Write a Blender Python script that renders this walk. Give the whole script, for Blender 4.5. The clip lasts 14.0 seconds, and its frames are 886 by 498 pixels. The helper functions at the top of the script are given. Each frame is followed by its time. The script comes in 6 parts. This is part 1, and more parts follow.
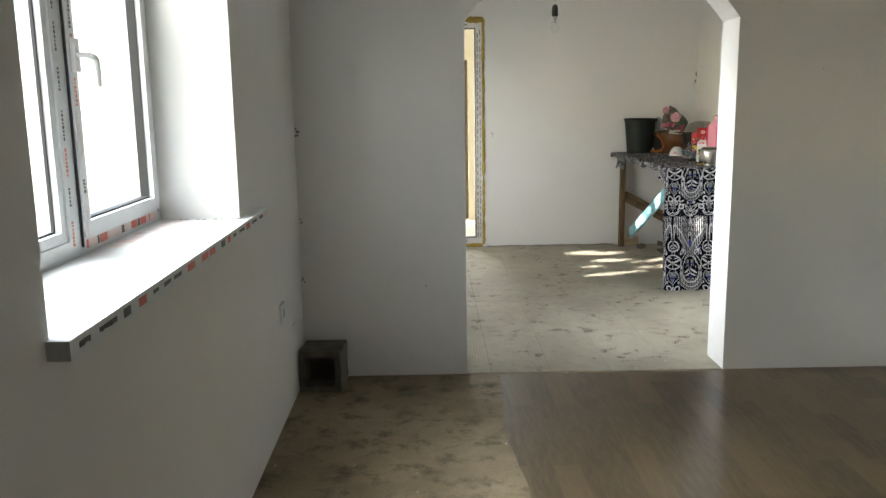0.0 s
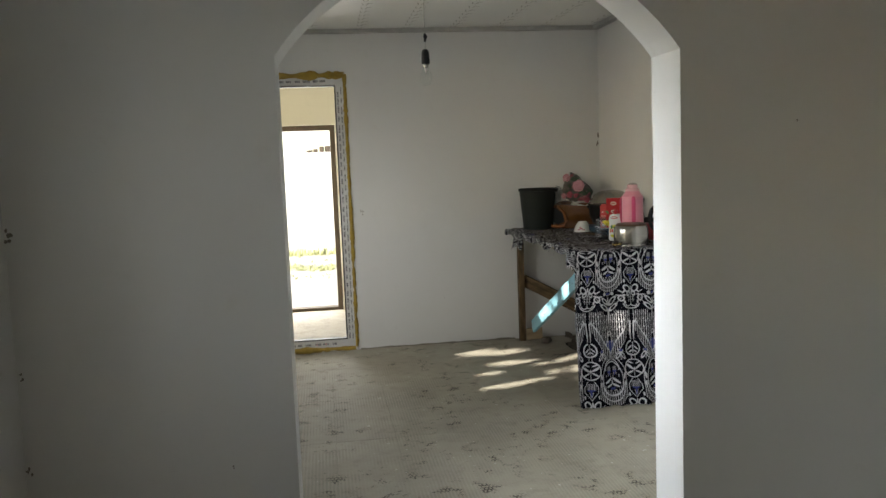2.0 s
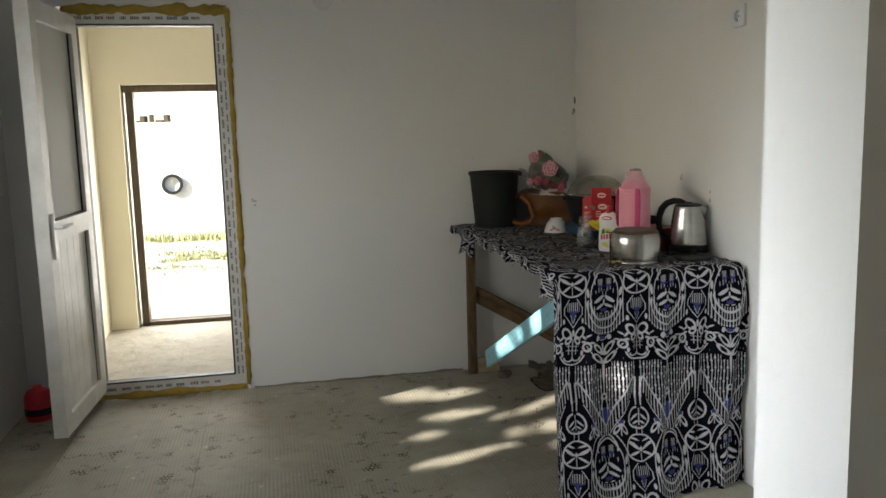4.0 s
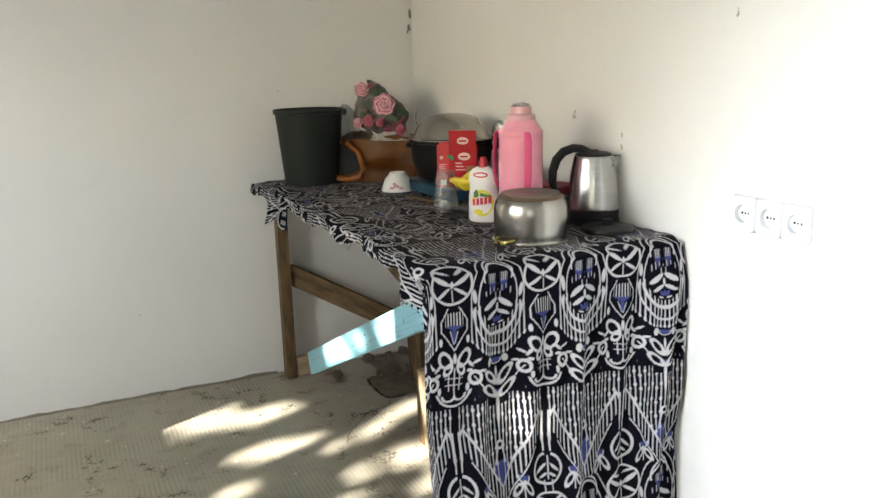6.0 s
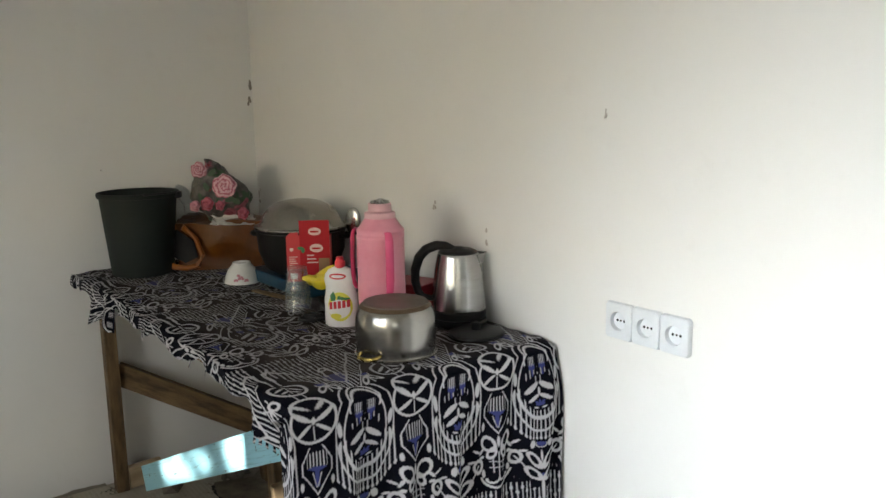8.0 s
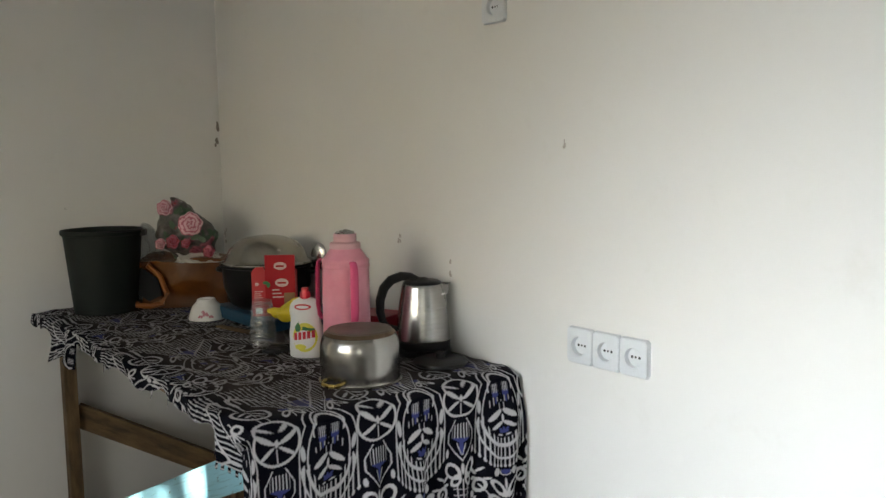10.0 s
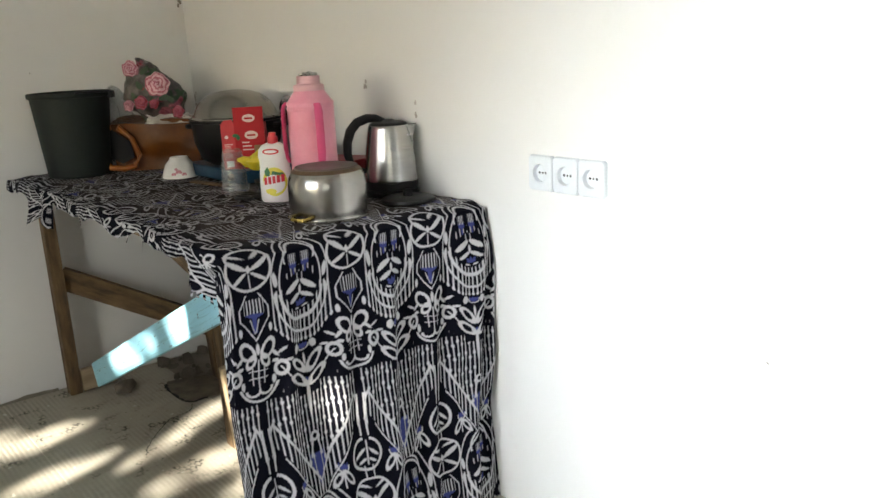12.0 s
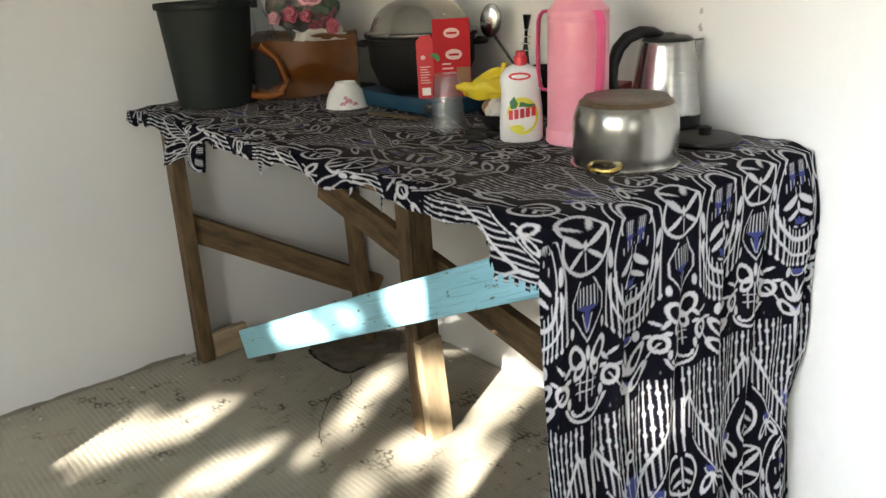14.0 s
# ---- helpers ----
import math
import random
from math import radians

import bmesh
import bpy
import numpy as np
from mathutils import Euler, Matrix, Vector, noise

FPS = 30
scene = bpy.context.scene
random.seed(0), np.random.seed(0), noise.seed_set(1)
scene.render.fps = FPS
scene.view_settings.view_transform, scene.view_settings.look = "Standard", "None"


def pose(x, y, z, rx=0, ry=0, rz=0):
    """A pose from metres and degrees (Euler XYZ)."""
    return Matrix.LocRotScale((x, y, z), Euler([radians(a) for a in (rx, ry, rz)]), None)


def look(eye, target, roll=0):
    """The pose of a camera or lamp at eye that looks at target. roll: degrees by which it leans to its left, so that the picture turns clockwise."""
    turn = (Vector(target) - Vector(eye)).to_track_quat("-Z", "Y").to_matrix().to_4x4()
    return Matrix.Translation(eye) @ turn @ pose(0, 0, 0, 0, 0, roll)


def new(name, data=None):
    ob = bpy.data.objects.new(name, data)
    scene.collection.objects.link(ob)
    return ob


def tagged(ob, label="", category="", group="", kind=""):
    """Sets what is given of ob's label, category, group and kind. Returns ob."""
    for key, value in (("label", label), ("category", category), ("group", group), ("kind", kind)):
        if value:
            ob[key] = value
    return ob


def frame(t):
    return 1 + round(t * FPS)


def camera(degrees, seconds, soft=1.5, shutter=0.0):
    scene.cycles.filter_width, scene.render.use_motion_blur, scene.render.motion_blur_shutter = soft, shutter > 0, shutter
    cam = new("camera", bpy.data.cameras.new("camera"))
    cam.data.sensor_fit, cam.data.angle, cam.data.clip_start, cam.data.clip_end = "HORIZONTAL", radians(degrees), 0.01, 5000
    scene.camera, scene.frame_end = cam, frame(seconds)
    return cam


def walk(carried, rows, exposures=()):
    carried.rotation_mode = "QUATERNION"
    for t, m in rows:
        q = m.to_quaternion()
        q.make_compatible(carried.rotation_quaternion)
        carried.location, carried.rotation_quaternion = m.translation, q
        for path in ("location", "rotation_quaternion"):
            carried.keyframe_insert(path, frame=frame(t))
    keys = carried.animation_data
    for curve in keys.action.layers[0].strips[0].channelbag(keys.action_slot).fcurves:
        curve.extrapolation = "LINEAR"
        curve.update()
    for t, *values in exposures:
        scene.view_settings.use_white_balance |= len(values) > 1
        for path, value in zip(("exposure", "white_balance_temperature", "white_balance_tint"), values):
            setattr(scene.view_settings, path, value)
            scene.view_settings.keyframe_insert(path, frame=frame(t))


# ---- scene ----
cam = camera(56.7, 14.0)
PATH = [
    (0, (0.048, 0.233, 1.351), (0.077, 2.2, 0.989), -0.8),
    (0.5, (0.112, 0.535, 1.385), (0.258, 2.512, 1.121), -1.4),
    (1, (0.172, 0.84, 1.422), (0.385, 2.818, 1.218), -1.9),
    (1.5, (0.278, 1.205, 1.403), (0.529, 3.18, 1.209), -2.3),
    (2, (0.339, 1.595, 1.367), (0.621, 3.564, 1.157), -2.2),
    (4.3, (0.745, 3.346, 1.37), (1.19, 5.273, 1.07), -1.4),
    (4.5, (0.763, 3.467, 1.373), (1.242, 5.383, 1.059), -1.3),
    (5, (0.794, 3.817, 1.356), (1.377, 5.697, 1.0), -1.0),
    (5.5, (0.86, 4.066, 1.332), (1.576, 5.89, 0.932), -1.3),
    (6, (0.939, 4.249, 1.318), (1.779, 6.009, 0.875), -1.4),
    (6.5, (0.972, 4.385, 1.321), (1.97, 6.052, 0.847), -0.7),
    (7, (0.992, 4.454, 1.351), (2.097, 6.051, 0.871), -1.0),
    (7.5, (0.998, 4.468, 1.396), (2.149, 6.041, 0.948), -1.1),
    (8, (1.012, 4.466, 1.45), (2.191, 6.042, 1.097), -0.9),
    (8.2, (1.023, 4.464, 1.467), (2.21, 6.045, 1.161), -1.1),
    (10.3, (0.982, 4.41, 1.359), (2.245, 5.945, 1.138), -0.9),
    (10.5, (0.977, 4.396, 1.339), (2.241, 5.927, 1.098), -1.3),
    (11, (0.982, 4.356, 1.29), (2.245, 5.868, 0.942), -2.1),
    (11.5, (0.993, 4.329, 1.263), (2.241, 5.827, 0.817), -2.5),
    (12, (0.993, 4.341, 1.263), (2.232, 5.833, 0.774), -2.7),
    (12.5, (0.953, 4.445, 1.261), (2.185, 5.932, 0.74), -2.6),
    (13, (0.884, 4.635, 1.249), (2.101, 6.122, 0.695), -2.7),
    (13.5, (0.871, 4.862, 1.226), (2.072, 6.342, 0.619), -2.8),
    (14, (0.846, 5.121, 1.233), (2.03, 6.589, 0.567), -2.9),
]
EXPOSURES = [(0.0, 2.48), (0.5, 2.36), (1.0, 2.5), (1.5, 2.6), (2.0, 1.72), (2.2, 1.64), (4.3, 1.55), (4.6, 1.62), (5.0, 1.98), (5.5, 2.3), (6.0, 2.78), (6.5, 2.88), (7.5, 2.45), (8.2, 2.08), (10.3, 1.85), (10.5, 1.86), (11.0, 2.02), (11.5, 2.3), (12.0, 2.45), (12.5, 2.6), (13.0, 2.76), (14.0, 2.74)]
walk(cam, [(t, look(eye, target, roll)) for t, eye, target, roll in PATH], EXPOSURES)

# ---- world, sun, window light and added fill ----
SUN_WAY = Vector((0.906, 0.423, -0.5)).normalized()
world = bpy.data.worlds.new("world")
scene.world = world
world.use_nodes = True
wn = world.node_tree
sky = wn.nodes.new("ShaderNodeTexSky")
sky.sky_type = 'NISHITA'
sky.sun_disc = False
sky.sun_elevation = math.asin(-SUN_WAY.z)
sky.sun_rotation = math.atan2(-SUN_WAY.x, -SUN_WAY.y)
wn.links.new(sky.outputs[0], wn.nodes["Background"].inputs[0])
wn.nodes["Background"].inputs[1].default_value = 0.15

sun = new("sun", bpy.data.lights.new("sun", 'SUN'))
sun.data.energy, sun.data.angle, sun.data.color = 5.0, radians(0.53), (1.0, 0.93, 0.82)
sun.matrix_world = look((-6, -3, 5), Vector((-6, -3, 5)) + SUN_WAY)


def window_light(name, x, y0, y1, z0, z1, power, colour, spread=180, down=0, turn=0):
    lamp = bpy.data.lights.new(name, 'AREA')
    lamp.shape, lamp.size, lamp.size_y = 'RECTANGLE', y1 - y0, z1 - z0
    lamp.energy, lamp.color = power, colour
    lamp.spread = radians(spread)
    ob = new(name, lamp)
    ob.matrix_world = Matrix.Translation((x, (y0 + y1) / 2, (z0 + z1) / 2)) @ Matrix.Rotation(radians(turn), 4, 'Z') @ Matrix(((0, 0, -1, 0), (-1, 0, 0, 0), (0, 1, 0, 0), (0, 0, 0, 1))) @ Matrix.Rotation(radians(-down), 4, 'X')
    return ob


window_light("daylight_room", -0.98, 1.57, 2.92, 0.99, 2.13, 6.6, (0.965, 0.985, 0.94), 80, 46)
# added fill lamp, turned north to brighten the left of the arch wall
window_light("fill_room_raking", -0.98, 1.62, 2.70, 0.99, 2.13, 0.42, (0.975, 0.985, 0.945), 58, 14, 70)
window_light("daylight_kitchen", -0.98, 4.66, 5.20, 0.99, 2.13, 5.0, (0.94, 0.98, 1.0), 48, 20, -1)
window_light("daylight_kitchen_north", -0.98, 5.06, 6.40, 0.99, 2.13, 0.9, (1.0, 0.99, 0.97), 150, 28)
# second added fill lamp, turned to brighten the left of the north wall
window_light("fill_kitchen_raking", -0.98, 5.06, 6.00, 0.99, 2.13, 1.5, (1.0, 0.985, 0.955), 68, 27, 60)
porch = window_light("daylight_porch", 0, -0.2, 0.42, 0.1, 1.68, 13.0, (1.0, 0.97, 0.90))
porch.matrix_world = look((0.105, 9.60, 0.89), (0.105, 8.0, 0.89))

# ---- materials ----


def nodes_of(name):
    m = bpy.data.materials.new(name)
    m.use_nodes = True
    t = m.node_tree
    return m, t, t.nodes["Principled BSDF"]


def link(t, a, b):
    t.links.new(a, b)


def noise_tex(t, coord, scale, detail=6, rough=0.6, stretch=None):
    n = t.nodes.new("ShaderNodeTexNoise")
    n.inputs["Scale"].default_value = scale
    n.inputs["Detail"].default_value = detail
    n.inputs["Roughness"].default_value = rough
    if stretch:
        mp = t.nodes.new("ShaderNodeMapping")
        mp.inputs["Scale"].default_value = stretch
        link(t, coord, mp.inputs["Vector"])
        coord = mp.outputs[0]
    link(t, coord, n.inputs["Vector"])
    return n.outputs["Fac"]


def ramp(t, fac, stops):
    r = t.nodes.new("ShaderNodeValToRGB")
    els = r.color_ramp.elements
    while len(els) < len(stops):
        els.new(0.5)
    for e, (p, c) in zip(els, stops):
        e.position, e.color = p, (*c, 1) if len(c) == 3 else c
    link(t, fac, r.inputs[0])
    return r.outputs[0]


def mixed(t, fac, a, b, mode='MIX'):
    m = t.nodes.new("ShaderNodeMix")
    m.data_type, m.blend_type = 'RGBA', mode
    for sock, v in ((m.inputs[0], fac), (m.inputs[6], a), (m.inputs[7], b)):
        if isinstance(v, (int, float)):
            sock.default_value = v
        elif isinstance(v, tuple):
            sock.default_value = (*v, 1)
        else:
            link(t, v, sock)
    return m.outputs[2]


def bumped(t, bsdf, height, strength, dist=0.01):
    b = t.nodes.new("ShaderNodeBump")
    b.inputs["Strength"].default_value = strength
    b.inputs["Distance"].default_value = dist
    link(t, height, b.inputs["Height"])
    link(t, b.outputs[0], bsdf.inputs["Normal"])


def coords(t, kind="Object"):
    return t.nodes.new("ShaderNodeTexCoord").outputs[kind]


def surf(name, a, b, big=2.0, fine=60.0, rough=0.6, metal=0.0, bump=0.1, dist=0.004, stretch=None, spread=0.25, rspread=0.1, **more):
    """A surface between two colours, uneven at two scales."""
    m, t, s = nodes_of(name)
    co = coords(t)
    n1 = noise_tex(t, co, big, 5, 0.6, stretch)
    n2 = noise_tex(t, co, fine, 4, 0.7, stretch)
    c = mixed(t, ramp(t, n1, [(0.5 - spread, (0, 0, 0)), (0.5 + spread, (1, 1, 1))]), a, b)
    c = mixed(t, 0.35, c, mixed(t, n2, (0.55, 0.55, 0.55), (1.0, 1.0, 1.0)), 'MULTIPLY')
    link(t, c, s.inputs["Base Color"])
    mr = t.nodes.new("ShaderNodeMapRange")
    mr.inputs["To Min"].default_value, mr.inputs["To Max"].default_value = max(0.02, rough - rspread), min(1, rough + rspread)
    link(t, n1, mr.inputs[0])
    link(t, mr.outputs[0], s.inputs["Roughness"])
    s.inputs["Metallic"].default_value = metal
    for k, v in more.items():
        s.inputs[k.replace("_", " ")].default_value = v
    if bump:
        bumped(t, s, n2, bump, dist)
    return m


def wall_paint(name, base, stain, amount):
    m, t, s = nodes_of(name)
    co = coords(t)
    n1 = noise_tex(t, co, 1.1, 6, 0.6)
    n2 = noise_tex(t, co, 9, 5, 0.65)
    n3 = noise_tex(t, co, 160, 3, 0.6)
    c = mixed(t, ramp(t, n1, [(0.3, (0, 0, 0)), (0.75, (1, 1, 1))]), base, tuple(v * 0.94 for v in base))
    c = mixed(t, ramp(t, n2, [(0.60, (0, 0, 0)), (0.80, (amount, amount, amount))]), c, stain)
    link(t, c, s.inputs["Base Color"])
    s.inputs["Roughness"].default_value = 0.75
    s.inputs["Specular IOR Level"].default_value = 0.25
    add = t.nodes.new("ShaderNodeMath")
    add.operation = 'MULTIPLY_ADD'
    link(t, n3, add.inputs[0])
    add.inputs[1].default_value = 0.15
    link(t, n2, add.inputs[2])
    bumped(t, s, add.outputs[0], 0.12, 0.008)
    return m


WALL = wall_paint("white_wall_paint", (0.72, 0.715, 0.70), (0.60, 0.58, 0.55), 0.35)
CREAM = wall_paint("cream_wall_paint", (0.80, 0.74, 0.57), (0.66, 0.60, 0.45), 0.3)
CEIL = wall_paint("ceiling_board", (0.80, 0.80, 0.78), (0.70, 0.70, 0.68), 0.4)
TRIM = surf("grey_plaster_trim", (0.42, 0.41, 0.39), (0.55, 0.54, 0.52), 12, 80, 0.85, bump=0.4)
PVC = surf("white_pvc", (0.70, 0.72, 0.74), (0.64, 0.66, 0.68), 4, 60, 0.32, bump=0.02)
PVC_DIRTY = surf("dusty_pvc", (0.78, 0.78, 0.76), (0.58, 0.56, 0.52), 7, 60, 0.45, bump=0.03)
GASKET = surf("black_rubber", (0.015, 0.015, 0.016), (0.03, 0.03, 0.03), 20, 90, 0.6)
FOAM = surf("yellow_mounting_foam", (0.52, 0.36, 0.06), (0.30, 0.20, 0.04), 18, 70, 0.9, bump=0.8, dist=0.01)
FILM_DARK = surf("film_print_dark", (0.05, 0.05, 0.06), (0.16, 0.16, 0.17), 40, 200, 0.5)
FILM_RED = surf("film_print_red", (0.60, 0.10, 0.08), (0.70, 0.25, 0.2), 40, 200, 0.5)
FILM_PINK = surf("film_print_pale", (0.72, 0.50, 0.48), (0.78, 0.70, 0.68), 30, 200, 0.5)
OLD_WOOD = surf("old_brown_timber", (0.200, 0.125, 0.054), (0.045, 0.028, 0.013), 5, 45, 0.8, bump=0.7, stretch=(1.6, 7, 7), spread=0.2)
PALE_WOOD = surf("pale_timber", (0.46, 0.355, 0.22), (0.28, 0.205, 0.12), 5, 45, 0.75, bump=0.5, stretch=(1.6, 7, 7), spread=0.2)
DOOR_WOOD = surf("dark_door_timber", (0.12, 0.085, 0.05), (0.06, 0.045, 0.03), 5, 40, 0.7, bump=0.3, stretch=(10, 10, 1.5))
BLOCK = surf("cinder_block", (0.18, 0.165, 0.13), (0.085, 0.075, 0.056), 14, 90, 0.95, bump=1.0, dist=0.006)
BLACK_PLASTIC = surf("black_plastic", (0.007, 0.007, 0.0075), (0.015, 0.015, 0.016), 9, 80, 0.42, bump=0.04, Specular_IOR_Level=0.3)
BUCKET = surf("dark_grey_plastic", (0.013, 0.0175, 0.015), (0.018, 0.023, 0.020), 6, 70, 0.6, bump=0.06, Specular_IOR_Level=0.2)
WHITE_PLASTIC = surf("white_plastic", (0.80, 0.80, 0.80), (0.74, 0.74, 0.75), 8, 60, 0.3, bump=0.02)
SOCKET_WHITE = surf("socket_white", (0.70, 0.73, 0.76), (0.67, 0.70, 0.73), 8, 60, 0.3, bump=0.01)
# near-black: pipe rim and cracks, also painted shade in pin holes and bag opening
BLACK_AND_SHADE = surf("black_and_shade", (0.01, 0.01, 0.01), (0.015, 0.015, 0.015), 8, 60, 0.9)
STEEL = surf("brushed_steel", (0.52, 0.51, 0.49), (0.40, 0.39, 0.38), 5, 90, 0.26, 1.0, bump=0.02, rspread=0.06, stretch=(1, 1, 8))
PAN_STEEL = surf("stained_steel", (0.47, 0.46, 0.44), (0.29, 0.27, 0.24), 6, 60, 0.24, 1.0, bump=0.06, rspread=0.1)
PAN_BASE = surf("burnt_pan_base", (0.22, 0.19, 0.17), (0.12, 0.085, 0.06), 9, 60, 0.5, 0.7, bump=0.1)
BRASS = surf("brass", (0.50, 0.38, 0.12), (0.34, 0.24, 0.07), 9, 60, 0.25, 1.0, bump=0.02)
CAST = surf("black_cast_pot", (0.006, 0.006, 0.006), (0.012, 0.011, 0.011), 9, 60, 0.55, bump=0.15, Specular_IOR_Level=0.15)
ALU = surf("dull_aluminium", (0.42, 0.40, 0.36), (0.30, 0.28, 0.25), 5, 70, 0.27, 1.0, bump=0.04)
PINK = surf("pink_plastic", (0.74, 0.24, 0.33), (0.82, 0.40, 0.48), 6, 60, 0.32, bump=0.02, Subsurface_Weight=0.0)
HOT_PINK = surf("hot_pink_plastic", (0.74, 0.09, 0.23), (0.66, 0.07, 0.19), 6, 60, 0.35, bump=0.02)
PALE_PINK = surf("clouded_pink_plastic", (0.62, 0.33, 0.36), (0.70, 0.42, 0.45), 6, 60, 0.4, bump=0.02)
RED_CARD = surf("red_card", (0.46, 0.012, 0.020), (0.40, 0.010, 0.016), 6, 60, 0.5, bump=0.03, Specular_IOR_Level=0.25)
RED_SIDE = surf("light_red_card", (0.60, 0.055, 0.062), (0.54, 0.045, 0.05), 6, 60, 0.5, bump=0.03, Specular_IOR_Level=0.25)
DARK_RED = surf("dark_red_card", (0.30, 0.012, 0.025), (0.24, 0.01, 0.02), 6, 60, 0.45, bump=0.03)
KRAFT = surf("brown_card", (0.32, 0.19, 0.09), (0.25, 0.14, 0.07), 8, 60, 0.8, bump=0.05)
GREEN = surf("print_green", (0.03, 0.16, 0.05), (0.05, 0.22, 0.07), 20, 90, 0.5)
YELLOW = surf("yellow_rubber", (0.72, 0.58, 0.02), (0.60, 0.46, 0.02), 8, 60, 0.5, bump=0.05)
LABEL_YELLOW = surf("label_yellow", (0.75, 0.68, 0.06), (0.62, 0.62, 0.08), 20, 90, 0.4)
RED_CAP = surf("red_cap_plastic", (0.62, 0.03, 0.05), (0.55, 0.02, 0.04), 20, 90, 0.35)
STOVE_BLUE = surf("blue_enamel", (0.008, 0.055, 0.11), (0.006, 0.038, 0.075), 8, 60, 0.35, bump=0.04)
PORCELAIN = surf("white_porcelain", (0.80, 0.79, 0.77), (0.76, 0.75, 0.73), 8, 60, 0.18, bump=0.01)
ROSE_DEEP = surf("rose_print_deep", (0.34, 0.07, 0.12), (0.46, 0.14, 0.20), 40, 150, 0.45)
ROSE_PALE = surf("rose_print_light", (0.60, 0.30, 0.34), (0.68, 0.42, 0.45), 40, 150, 0.45)
LEAF_PRINT = surf("leaf_print_dark", (0.025, 0.060, 0.028), (0.045, 0.085, 0.04), 60, 150, 0.5)
RED_PRINT = surf("red_print", (0.36, 0.02, 0.03), (0.26, 0.015, 0.02), 40, 150, 0.45)
ROSE = surf("rose_print", (0.42, 0.10, 0.16), (0.62, 0.34, 0.38), 60, 200, 0.4)
ORANGE_BAG = surf("orange_bag_film", (0.15, 0.047, 0.002), (0.060, 0.019, 0.001), 7, 50, 0.42, bump=0.35, Specular_IOR_Level=0.25)
ORANGE_HANDLE = surf("orange_bag_handle", (0.36, 0.11, 0.012), (0.20, 0.06, 0.008), 9, 50, 0.4, bump=0.2)
CRUMPLED = surf("crumpled_white_film", (0.62, 0.60, 0.57), (0.45, 0.42, 0.40), 14, 60, 0.5, bump=0.5)


def blue_paint():
    m, t, s = nodes_of("chipped_blue_paint")
    co = coords(t)
    n1 = noise_tex(t, co, 4, 6, 0.6, (1, 6, 6))
    n2 = noise_tex(t, co, 34, 6, 0.7, (0.5, 2.0, 2.0))
    n3 = noise_tex(t, co, 7, 5, 0.7, (0.6, 22, 22))
    c = mixed(t, n1, (0.17, 0.42, 0.54), (0.31, 0.58, 0.66))
    c = mixed(t, ramp(t, n3, [(0.56, (0, 0, 0)), (0.64, (0.6, 0.6, 0.6))]), c, (0.12, 0.23, 0.26))
    c = mixed(t, ramp(t, n2, [(0.62, (0, 0, 0)), (0.64, (1, 1, 1))]), c, (0.06, 0.045, 0.03))
    link(t, c, s.inputs["Base Color"])
    s.inputs["Roughness"].default_value = 0.55
    bumped(t, s, n2, 0.2, 0.003)
    return m


def glass_mat(name, colour, rough, alpha_mix):
    """Thin clear pane: mostly see-through, with gloss."""
    m, t, s = nodes_of(name)
    out = t.nodes["Material Output"]
    tr = t.nodes.new("ShaderNodeBsdfTransparent")
    tr.inputs[0].default_value = (*colour, 1)
    gl = t.nodes.new("ShaderNodeBsdfGlossy")
    gl.inputs["Roughness"].default_value = rough
    lw = t.nodes.new("ShaderNodeLayerWeight")
    pw = t.nodes.new("ShaderNodeMath")
    pw.operation = 'POWER'
    link(t, lw.outputs["Facing"], pw.inputs[0])
    pw.inputs[1].default_value = 4.0
    fr = t.nodes.new("ShaderNodeMath")
    fr.operation = 'MULTIPLY_ADD'
    link(t, pw.outputs[0], fr.inputs[0])
    fr.inputs[1].default_value, fr.inputs[2].default_value = 0.6, 0.035
    mx = t.nodes.new("ShaderNodeMixShader")
    link(t, fr.outputs[0], mx.inputs[0])
    link(t, tr.outputs[0], mx.inputs[1])
    link(t, gl.outputs[0], mx.inputs[2])
    last = mx.outputs[0]
    if alpha_mix:
        df = t.nodes.new("ShaderNodeBsdfDiffuse")
        df.inputs[0].default_value = (0.75, 0.75, 0.74, 1)
        m2 = t.nodes.new("ShaderNodeMixShader")
        m2.inputs[0].default_value = alpha_mix
        link(t, last, m2.inputs[1])
        link(t, df.outputs[0], m2.inputs[2])
        last = m2.outputs[0]
    link(t, last, out.inputs[0])
    return m


BLUE_PAINT = blue_paint()
CLEAR = glass_mat("clear_glass", (0.97, 0.98, 0.98), 0.02, 0.0)
CUP_FILM = glass_mat("clouded_clear_plastic", (0.90, 0.92, 0.93), 0.12, 0.07)
FROSTED = glass_mat("frosted_pane", (0.75, 0.76, 0.74), 0.3, 0.75)


